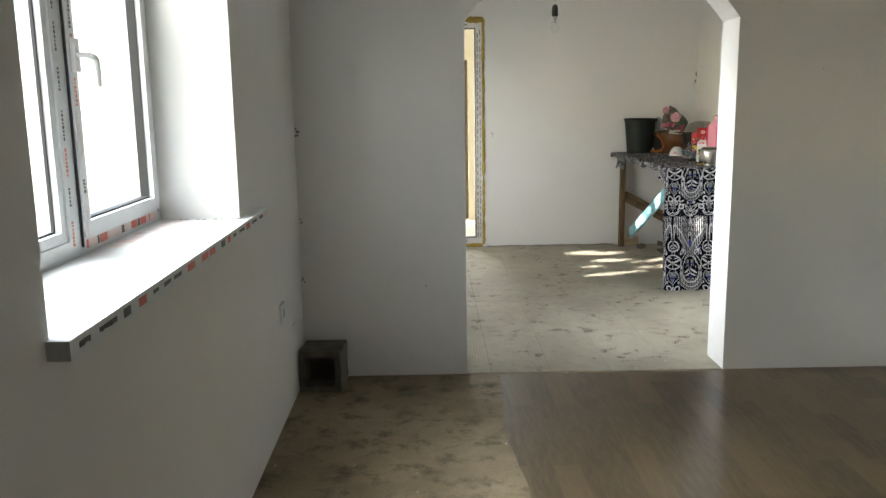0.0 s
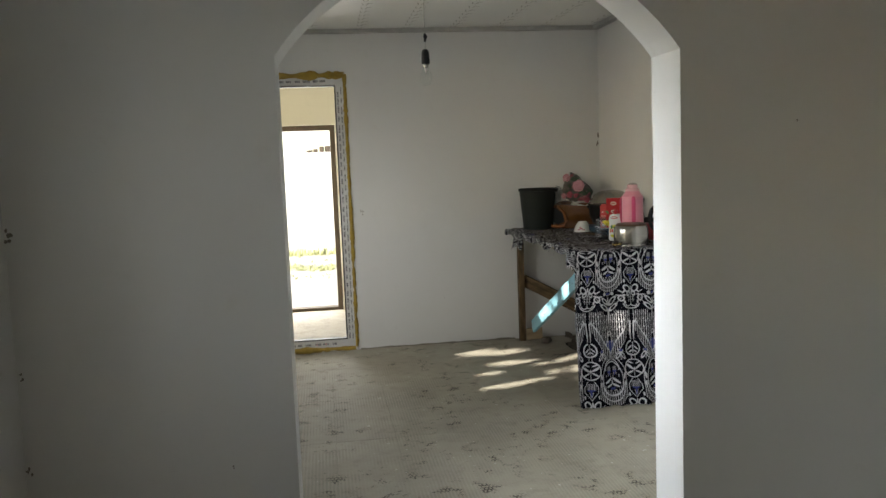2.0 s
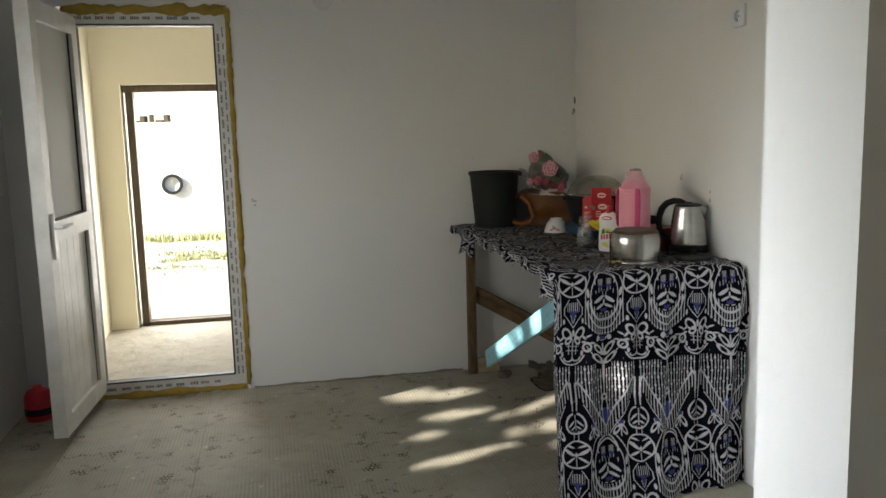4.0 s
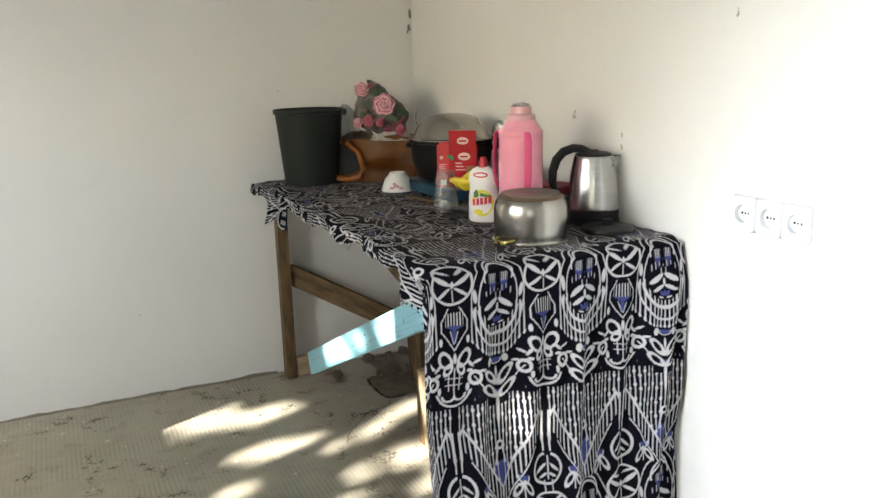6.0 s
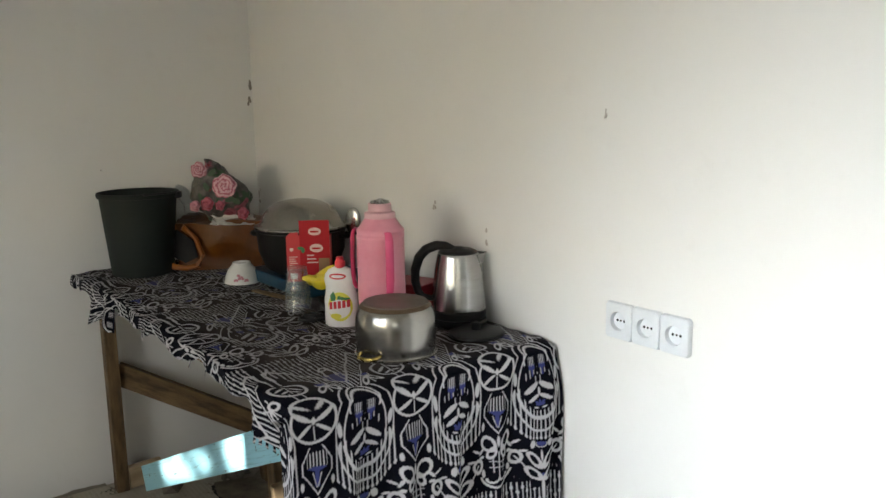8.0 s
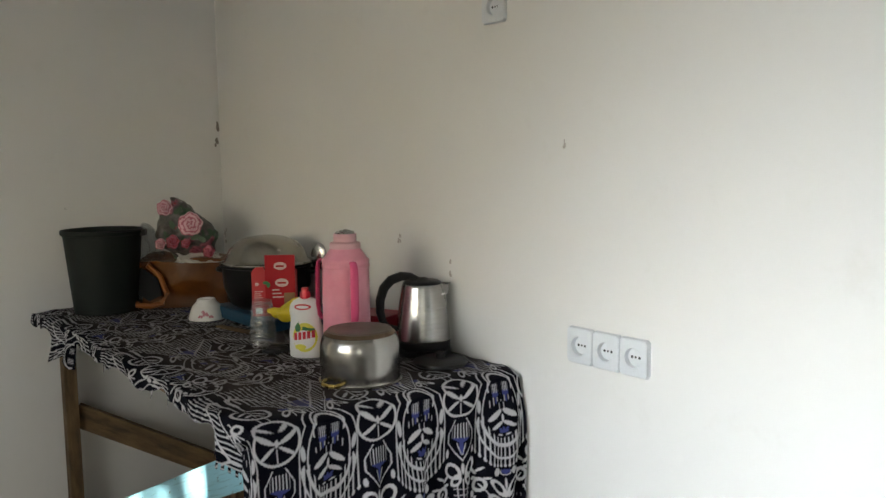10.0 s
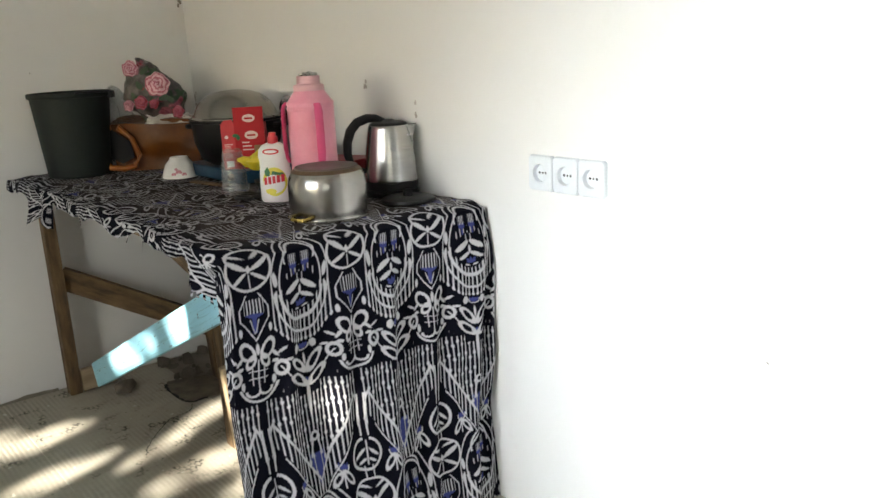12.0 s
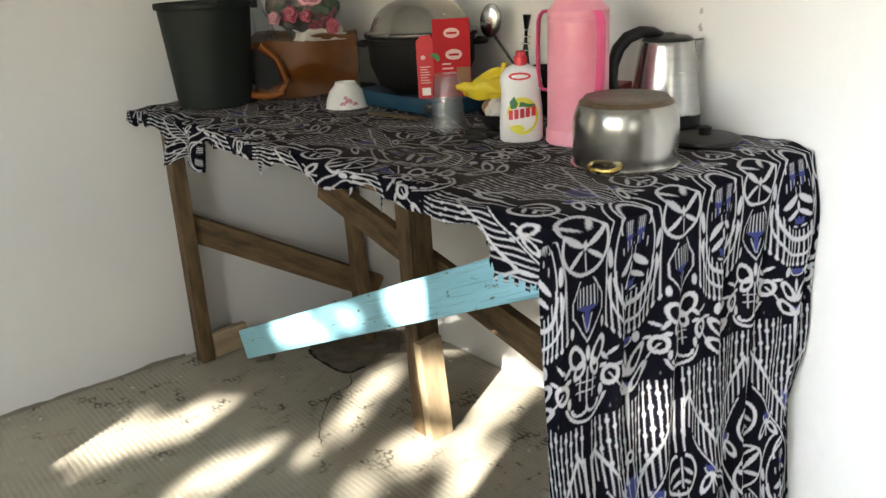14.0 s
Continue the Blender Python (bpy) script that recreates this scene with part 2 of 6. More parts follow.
def concrete(name, pale, dark, wet, combed):
    m, t, s = nodes_of(name)
    co = t.nodes.new("ShaderNodeNewGeometry").outputs["Position"]
    n1 = noise_tex(t, co, 1.6, 7, 0.65)
    n2 = noise_tex(t, co, 11 if combed else 8, 8, 0.72)
    n3 = noise_tex(t, co, 120, 3, 0.7)
    c = mixed(t, ramp(t, n1, [(0.36, (0, 0, 0)), (0.66, (1, 1, 1))]), pale, dark)
    c = mixed(t, ramp(t, n2, [(0.50, (0, 0, 0)), (0.66, (0.35, 0.35, 0.35) if combed else (0.85, 0.85, 0.85))]), c, wet)
    c = mixed(t, 0.3, c, mixed(t, n3, (0.5, 0.5, 0.5), (1, 1, 1)), 'MULTIPLY')
    spot = noise_tex(t, co, 26, 2, 0.5)
    c = mixed(t, ramp(t, spot, [(0.70 if combed else 0.74, (0, 0, 0)), (0.73 if combed else 0.77, (0.75, 0.75, 0.75))]), c, (0.60, 0.57, 0.50))
    h = n2
    if combed:
        info = t.nodes.new("ShaderNodeObjectInfo")
        w = t.nodes.new("ShaderNodeTexWave")
        w.bands_direction = 'X'
        w.inputs["Scale"].default_value = 20
        w.inputs["Distortion"].default_value = 1.2
        w.inputs["Detail"].default_value = 3
        link(t, co, w.inputs["Vector"])
        mask = ramp(t, noise_tex(t, co, 3.1, 3, 0.6), [(0.42, (0.12, 0.12, 0.12)), (0.62, (1, 1, 1))])
        comb = mixed(t, 1.0, w.outputs["Color"], mask, 'MULTIPLY')
        c = mixed(t, 0.27, c, mixed(t, comb, (1, 1, 1), (0.35, 0.35, 0.35)), 'MULTIPLY')
        dash = t.nodes.new("ShaderNodeTexBrick")
        dash.inputs["Scale"].default_value = 1.0
        dash.inputs["Brick Width"].default_value = 0.017
        dash.inputs["Row Height"].default_value = 0.024
        dash.inputs["Mortar Size"].default_value = 0.004
        dash.inputs["Color1"].default_value, dash.inputs["Color2"].default_value, dash.inputs["Mortar"].default_value = (1, 1, 1, 1), (1, 1, 1, 1), (0, 0, 0, 1)
        link(t, co, dash.inputs["Vector"])
        dots = mixed(t, 1.0, mixed(t, 1.0, (1, 1, 1), dash.outputs["Color"], 'DIFFERENCE'), ramp(t, n2, [(0.55, (0, 0, 0)), (0.60, (1, 1, 1))]), 'MULTIPLY')
        dots = mixed(t, 1.0, dots, ramp(t, noise_tex(t, co, 2.3, 3, 0.6), [(0.47, (0, 0, 0)), (0.55, (0.9, 0.9, 0.9))]), 'MULTIPLY')
        c = mixed(t, dots, c, (0.06, 0.055, 0.045))
        tone = mixed(t, info.outputs["Random"], (0.95, 0.95, 0.95), (1.03, 1.03, 1.03))
        c = mixed(t, 1.0, c, tone, 'MULTIPLY')
        h = mixed(t, 0.5, comb, n2)
    link(t, c, s.inputs["Base Color"])
    s.inputs["Roughness"].default_value = 0.8
    s.inputs["Specular IOR Level"].default_value = 0.3
    bumped(t, s, h, 0.25 if combed else 0.8, 0.006 if combed else 0.03)
    return m


FLOOR_K = concrete("kitchen_slab_concrete", (0.44, 0.41, 0.335), (0.34, 0.312, 0.248), (0.23, 0.207, 0.162), True)
FLOOR_A = concrete("rough_screed", (0.36, 0.300, 0.205), (0.185, 0.148, 0.094), (0.085, 0.066, 0.040), False)
FLOOR_V = concrete("vestibule_screed", (0.48, 0.44, 0.36), (0.38, 0.34, 0.27), (0.3, 0.27, 0.22), False)
JOINT = surf("joint_dirt", (0.29, 0.265, 0.215), (0.20, 0.18, 0.145), 9, 60, 0.95, bump=0.3)
YARD = surf("yard_dust", (0.52, 0.48, 0.40), (0.40, 0.36, 0.29), 1.2, 30, 0.95, bump=0.4)
WHITEWASH = surf("whitewashed_wall", (0.72, 0.70, 0.64), (0.60, 0.57, 0.50), 1.5, 20, 0.9, bump=0.4)
GRASS = surf("grass_blades", (0.36, 0.38, 0.16), (0.44, 0.44, 0.22), 3, 40, 0.7)
LEAF = surf("tree_leaf", (0.05, 0.11, 0.025), (0.09, 0.16, 0.035), 3, 40, 0.6)
BARK = surf("bark", (0.10, 0.075, 0.05), (0.06, 0.045, 0.03), 5, 40, 0.95, bump=0.8, stretch=(6, 6, 1))
RUBBLE = surf("broken_concrete", (0.22, 0.19, 0.15), (0.11, 0.09, 0.07), 12, 60, 0.95, bump=0.8)


def vinyl_mat():
    m, t, s = nodes_of("wood_print_vinyl")
    co = coords(t)
    mp = t.nodes.new("ShaderNodeMapping")
    mp.inputs["Rotation"].default_value = (0, 0, radians(90))
    link(t, co, mp.inputs["Vector"])
    br = t.nodes.new("ShaderNodeTexBrick")
    br.offset, br.offset_frequency = 0.37, 2
    br.inputs["Scale"].default_value = 1.0
    br.inputs["Brick Width"].default_value = 0.44
    br.inputs["Row Height"].default_value = 0.098
    br.inputs["Mortar Size"].default_value = 0.0015
    br.inputs["Mortar Smooth"].default_value = 0.3
    br.inputs["Color1"].default_value, br.inputs["Color2"].default_value, br.inputs["Mortar"].default_value = (0, 0, 0, 1), (1, 1, 1, 1), (0.2, 0.2, 0.2, 1)
    link(t, mp.outputs[0], br.inputs["Vector"])
    g = noise_tex(t, co, 4, 7, 0.7, (14, 1.8, 1))
    g2 = noise_tex(t, co, 2.2, 4, 0.6, (3, 1, 1))
    c = mixed(t, br.outputs["Color"], (0.112, 0.080, 0.043), (0.040, 0.029, 0.017))
    c = mixed(t, ramp(t, g, [(0.42, (0, 0, 0)), (0.66, (0.55, 0.55, 0.55))]), c, (0.155, 0.118, 0.066))
    c = mixed(t, 0.45, c, mixed(t, g2, (0.55, 0.55, 0.55), (1.1, 1.1, 1.1)), 'MULTIPLY')
    c = mixed(t, br.outputs["Fac"], c, (0.085, 0.062, 0.038))
    link(t, c, s.inputs["Base Color"])
    s.inputs["Roughness"].default_value = 0.3
    bumped(t, s, g, 0.08, 0.002)
    return m


VINYL = vinyl_mat()


def cloth_mat():
    m, t, s = nodes_of("ikat_print_cotton")
    at = t.nodes.new("ShaderNodeAttribute")
    at.attribute_name = "print"
    co = coords(t)
    n = noise_tex(t, co, 420, 2, 0.5)
    n2 = noise_tex(t, co, 5, 6, 0.65)
    c = mixed(t, 0.35, at.outputs["Color"], mixed(t, n, (0.6, 0.6, 0.6), (1.15, 1.15, 1.15)), 'MULTIPLY')
    sep = t.nodes.new("ShaderNodeMath")
    sep.operation = 'MULTIPLY'
    link(t, at.outputs["Alpha"], sep.inputs[0])
    link(t, ramp(t, n2, [(0.3, (0.45, 0.45, 0.45)), (0.75, (0.95, 0.95, 0.95))]), sep.inputs[1])
    c = mixed(t, sep.outputs[0], c, (0.078, 0.063, 0.052))
    link(t, c, s.inputs["Base Color"])
    s.inputs["Roughness"].default_value = 0.85
    s.inputs["Specular IOR Level"].default_value = 0.03
    bumped(t, s, n, 0.12, 0.002)
    return m


CLOTH = cloth_mat()


def floral_mat():
    m, t, s = nodes_of("floral_film")
    co = coords(t)
    n = noise_tex(t, co, 60, 4, 0.7)
    n2 = noise_tex(t, co, 26, 4, 0.65)
    n3 = noise_tex(t, co, 15, 2, 0.5)
    n4 = noise_tex(t, co, 11, 2, 0.5, (1.0, 1.3, 0.9))
    c = mixed(t, ramp(t, n2, [(0.36, (0, 0, 0)), (0.62, (1, 1, 1))]), (0.125, 0.115, 0.10), (0.045, 0.042, 0.040))
    c = mixed(t, ramp(t, n3, [(0.38, (1, 1, 1)), (0.42, (0, 0, 0))]), c, (0.035, 0.075, 0.035))
    petal = mixed(t, ramp(t, n, [(0.35, (0, 0, 0)), (0.65, (1, 1, 1))]), (0.40, 0.14, 0.18), (0.15, 0.02, 0.04))
    c = mixed(t, ramp(t, n4, [(0.59, (0, 0, 0)), (0.61, (1, 1, 1))]), c, petal)
    c = mixed(t, ramp(t, n3, [(0.65, (0, 0, 0)), (0.67, (1, 1, 1))]), c, (0.34, 0.02, 0.025))
    c = mixed(t, ramp(t, n, [(0.68, (0, 0, 0)), (0.71, (0.7, 0.7, 0.7))]), c, (0.50, 0.47, 0.45))
    link(t, c, s.inputs["Base Color"])
    s.inputs["Roughness"].default_value = 0.4
    bumped(t, s, n2, 0.3, 0.01)
    return m


FLORAL = floral_mat()

# ---- mesh helpers ----


def finish(name, bm, material, parent=None, label="", smooth=False, m=None):
    me = bpy.data.meshes.new(name)
    bm.normal_update()
    bm.to_mesh(me)
    bm.free()
    if material:
        for x in (material if isinstance(material, (list, tuple)) else [material]):
            me.materials.append(x)
    if smooth:
        me.polygons.foreach_set("use_smooth", [True] * len(me.polygons))
        me.set_sharp_from_angle(angle=radians(40))
    ob = new(name, me)
    if m is not None:
        ob.matrix_basis = m
    if parent:
        ob.parent = parent
    if label:
        ob["label"] = label
    return ob


def part(name, bm, material, parent, label="", smooth=False, m=None):
    return finish(name, bm, material, parent, label, smooth, m)


def thing(name, label, category, m=None, group="", kind=""):
    ob = new(name)
    ob.empty_display_size = 0.05
    if m is not None:
        ob.matrix_basis = m
    return tagged(ob, label, category, group, kind)


def box(x0, y0, z0, x1, y1, z1, bevel=0.0, bm=None):
    own = bm is None
    bm = bm or bmesh.new()
    r = bmesh.ops.create_cube(bm, size=1.0)["verts"]
    for v in r:
        v.co = Vector((x0 + (v.co.x + 0.5) * (x1 - x0), y0 + (v.co.y + 0.5) * (y1 - y0), z0 + (v.co.z + 0.5) * (z1 - z0)))
    if bevel and own:
        bmesh.ops.bevel(bm, geom=bm.edges[:], offset=bevel, segments=2, affect='EDGES', profile=0.6)
    return bm


def lathe(profile, seg=40, bm=None, closed=False):
    bm = bm or bmesh.new()
    rings = []
    for r, z in profile:
        if r < 1e-5:
            rings.append([bm.verts.new((0, 0, z))])
        else:
            rings.append([bm.verts.new((r * math.cos(a), r * math.sin(a), z)) for a in (2 * math.pi * i / seg for i in range(seg))])
    for a, b in zip(rings, rings[1:]):
        for i in range(seg):
            j = (i + 1) % seg
            if len(a) == 1 and len(b) > 1:
                bm.faces.new((a[0], b[j], b[i]))
            elif len(b) == 1 and len(a) > 1:
                bm.faces.new((a[i], a[j], b[0]))
            elif len(a) > 1:
                bm.faces.new((a[i], a[j], b[j], b[i]))
    bmesh.ops.recalc_face_normals(bm, faces=bm.faces[:])
    return bm


def tube(points, radius, seg=10, flat=1.0, bm=None, caps=True, across=None):
    """A bar along a line of points; flat squeezes it across."""
    bm = bm or bmesh.new()
    pts = [Vector(p) for p in points]
    rings = []
    up = Vector((0, 0, 1))
    for i, p in enumerate(pts):
        d = (pts[min(i + 1, len(pts) - 1)] - pts[max(i - 1, 0)]).normalized()
        side = d.cross(up)
        if side.length < 0.05:
            side = d.cross(Vector((0, 1, 0)))
        if across:
            side = Vector(across)
        side.normalize()
        nrm = side.cross(d).normalized()
        r = radius[i] if isinstance(radius, (list, tuple)) else radius
        rings.append([bm.verts.new(p + side * (r * flat * math.cos(a)) + nrm * (r * math.sin(a))) for a in (2 * math.pi * k / seg for k in range(seg))])
    for a, b in zip(rings, rings[1:]):
        for i in range(seg):
            bm.faces.new((a[i], a[(i + 1) % seg], b[(i + 1) % seg], b[i]))
    if caps:
        bm.faces.new(rings[0][::-1])
        bm.faces.new(rings[-1])
    bmesh.ops.recalc_face_normals(bm, faces=bm.faces[:])
    return bm


def arc(c, r, a0, a1, n, plane="xz"):
    out = []
    for i in range(n + 1):
        a = radians(a0 + (a1 - a0) * i / n)
        u, v = r * math.cos(a), r * math.sin(a)
        out.append((c[0] + u, c[1], c[2] + v) if plane == "xz" else (c[0] + u, c[1] + v, c[2]))
    return out


def plate(outline, depth, bm=None, axis="y"):
    """An outline in x and z, made as thick as depth along y."""
    bm = bm or bmesh.new()
    f = bm.faces.new([bm.verts.new((x, 0, z)) for x, z in outline])
    r = bmesh.ops.extrude_face_region(bm, geom=[f])
    for v in r["geom"]:
        if isinstance(v, bmesh.types.BMVert):
            v.co.y += depth
    bmesh.ops.recalc_face_normals(bm, faces=bm.faces[:])
    return bm


def oval(cx, cz, rx, rz, n=24):
    return [(cx + rx * math.cos(2 * math.pi * i / n), cz + rz * math.sin(2 * math.pi * i / n)) for i in range(n)]


def crumple(bm, amount, scale, seed=0.0):
    for v in bm.verts:
        v.co += Vector(noise.noise_vector(v.co * scale + Vector((seed, seed * 1.7, 0)))) * amount
    return bm


def board(name, p, q, wide, thick, material, parent, up=(0, 0, 1), label="", bevel=0.003):
    """A plank from p to q; its grain runs along its length."""
    p, q = Vector(p), Vector(q)
    d = (q - p).normalized()
    s = Vector(up).cross(d).normalized()
    n = d.cross(s)
    m = Matrix((d, s, n)).transposed().to_4x4()
    m.translation = p
    bm = box(0, -thick / 2, -wide / 2, (q - p).length, thick / 2, wide / 2, bevel)
    return part(name, bm, material, parent, label, m=m)


# ---- the house: walls, floors, ceilings ----
XL, XR, XA = -0.585, 2.44, 2.344
YA, YB, YC, YD = 4.135, 4.365, 7.657, 7.95
H = 2.34
WIN_A = (1.55, 2.942, 0.968, 2.15)
WIN_K = (4.40, 6.45, 0.968, 2.24)


def structure(name, bm, material, label, m=None):
    return tagged(finish(name, bm, material, m=m), label, "", "", "structure")


bm = bmesh.new()
XO = -0.965
for (y0, y1, z0, z1) in ((-1.6, WIN_A[0], 0, H), (WIN_A[0], WIN_A[1], 0, WIN_A[2] - 0.035), (WIN_A[0], WIN_A[1], WIN_A[3], H),
                         (WIN_A[1], WIN_K[0], 0, H), (WIN_K[0], WIN_K[1], 0, WIN_K[2] - 0.035), (WIN_K[0], WIN_K[1], WIN_K[3], H), (WIN_K[1], YD, 0, H)):
    box(XO, y0, z0 - 0.1, XL, y1, z1 + (0.3 if z1 == H else 0), bm=bm)
structure("wall_west", bm, WALL, "white plastered outer wall with deep window reveals")

ARCH_L, ARCH_R, SPRING, CROWN = 0.217, 1.494, 1.70, 2.03
half = (ARCH_R - ARCH_L) / 2
rad = (half ** 2 + (CROWN - SPRING) ** 2) / (2 * (CROWN - SPRING))
mid = (ARCH_L + ARCH_R) / 2
a0 = math.asin(half / rad)
outline = [(XL, -0.1), (ARCH_L, -0.1), (ARCH_L, SPRING)]
for i in range(1, 28):
    a = -a0 + 2 * a0 * i / 28
    outline.append((mid + rad * math.sin(a), CROWN - rad + rad * math.cos(a)))
outline += [(ARCH_R, SPRING), (ARCH_R, -0.1), (XR, -0.1), (XR, H + 0.3), (XL, H + 0.3)]
structure("wall_arch", plate(outline, YB - YA), WALL, "white plastered partition wall with an arched opening", m=pose(0, YA, 0))

structure("wall_east_room", box(XA, -1.6, -0.1, XA + 0.3, YA, H + 0.3), WALL, "plain white plastered wall")
structure("wall_east_kitchen", box(XR, YA + 0.003, -0.1, XR + 0.3, YD + 1.7, H + 0.3), WALL, "white plastered kitchen wall, smudged above the table")
structure("wall_south", box(XO, -1.9, -0.1, XA + 0.3, -1.6, H + 0.3), WALL, "plain white plastered wall")

DOOR = (-0.29, 0.537, 0.0, 2.035)
bm = bmesh.new()
box(XL, YC, -0.1, DOOR[0], YD, H + 0.3, bm=bm)
box(DOOR[0], YC, DOOR[3], DOOR[1], YD, H + 0.3, bm=bm)
box(DOOR[1], YC, -0.1, XR, YD, H + 0.3, bm=bm)
structure("wall_north", bm, WALL, "white plastered wall with a doorway to the porch")

# porch behind the plastic door
OUT = (-0.297, 0.480, 0.0, 1.757)
YE = 9.38
bm = bmesh.new()
box(-0.78, YD, -0.1, -0.48, YE + 0.25, H + 0.3, bm=bm)
structure("wall_porch_west", bm, CREAM, "cream painted porch wall")
bm = bmesh.new()
box(-0.48, YE, -0.1, OUT[0], YE + 0.25, H + 0.3, bm=bm)
box(OUT[0], YE, OUT[3], OUT[1], YE + 0.25, H + 0.3, bm=bm)
box(OUT[1], YE, -0.1, XR, YE + 0.25, H + 0.3, bm=bm)
structure("wall_porch_north", bm, CREAM, "cream painted porch wall with an open doorway")

structure("ceiling_room", box(XO, -1.6, H, XA, YA, H + 0.2), CEIL, "white board ceiling")
structure("ceiling_porch", box(-0.48, YD, H, XR, YE, H + 0.2), CEIL, "white porch ceiling")
structure("roof", box(XO - 0.3, -2.2, H + 0.31, XR + 0.6, YE + 0.6, H + 0.42), TRIM, "flat grey roof slab")

# kitchen ceiling: boards with rows of small grey maker's marks
bm = box(XL, YB, H, XR, YC, H + 0.2)
for i in range(9):
    for j in range(26):
        x, y = XL + 0.22 + i * 0.34, YB + 0.10 + j * 0.125
        for dx, dy, w, l, s in ((-0.018, 0, 0.007, 0.062, 0.2), (0.012, 0, 0.007, 0.062, -0.2), (0.034, -0.02, 0.022, 0.009, 0)):
            q = [Vector((sx * w / 2 + s * sy * l / 2, sy * l / 2, 0)) for sx, sy in ((-1, -1), (1, -1), (1, 1), (-1, 1))]
            f = bm.faces.new([bm.verts.new((x + dx + v.x, y + dy + v.y, H - 0.002)) for v in q][::-1])
            f.material_index = 1
CEIL_MARK = surf("ceiling_print", (0.40, 0.39, 0.36), (0.52, 0.51, 0.48), 20, 90, 0.9)
structure("ceiling_kitchen", bm, [CEIL, CEIL_MARK], "white board ceiling with rows of grey printed marks")
bm = bmesh.new()
box(XL, YC - 0.055, H - 0.03, XR, YC - 0.003, H - 0.003, bm=bm)
box(XR - 0.055, YB, H - 0.03, XR - 0.003, YC - 0.06, H - 0.003, bm=bm)
structure("trim", bm, TRIM, "grey unfinished cornice strip along the ceiling")

# floors
structure("floor_room", box(XO, -1.6, -0.1, XA, YA, 0.0), FLOOR_A, "rough stained concrete screed")
structure("floor_kitchen", box(XO, YA, -0.1, XR, YC, -0.006), JOINT, "dirty bedding under the floor slabs")
structure("floor_porch", box(-0.48, YC, -0.1, XR, YE + 0.25, 0.0), FLOOR_V, "dusty concrete porch floor")

# vinyl sheet with an uneven edge
bm = bmesh.new()
rows = []
for i in range(121):
    y = -1.55 + i * (YA - 0.03 + 1.55) / 120
    left = 0.36 + 0.040 * noise.noise((y * 1.6, 3, 0)) + 0.016 * noise.noise((y * 7, 5, 0)) + 0.03 * max(0, y - 3.6)
    row = []
    for j in range(13):
        x = left + (XA - 0.012 - left) * j / 12
        z = 0.004 + (0.012 * max(0, (x - 1.75) / 0.55) ** 2 * (0.6 + 0.5 * noise.noise((y * 1.1, 9, 0))) if x > 1.75 else 0)
        row.append(bm.verts.new((x, y, z)))
    rows.append(row)
for a, b in zip(rows, rows[1:]):
    for j in range(12):
        bm.faces.new((a[j], a[j + 1], b[j + 1], b[j]))
tagged(finish("vinyl_flooring", bm, VINYL, smooth=True), "brown wood-print vinyl sheet with a rough cut edge", "flooring", "", "structure")

# ---- windows ----


def film_marks(parent, name, places, material):
    """Small printed patches on protective film, as one printed strip."""
    bm = bmesh.new()
    for a in places:
        box(*a, bm=bm)
    return part(name, bm, material, parent)


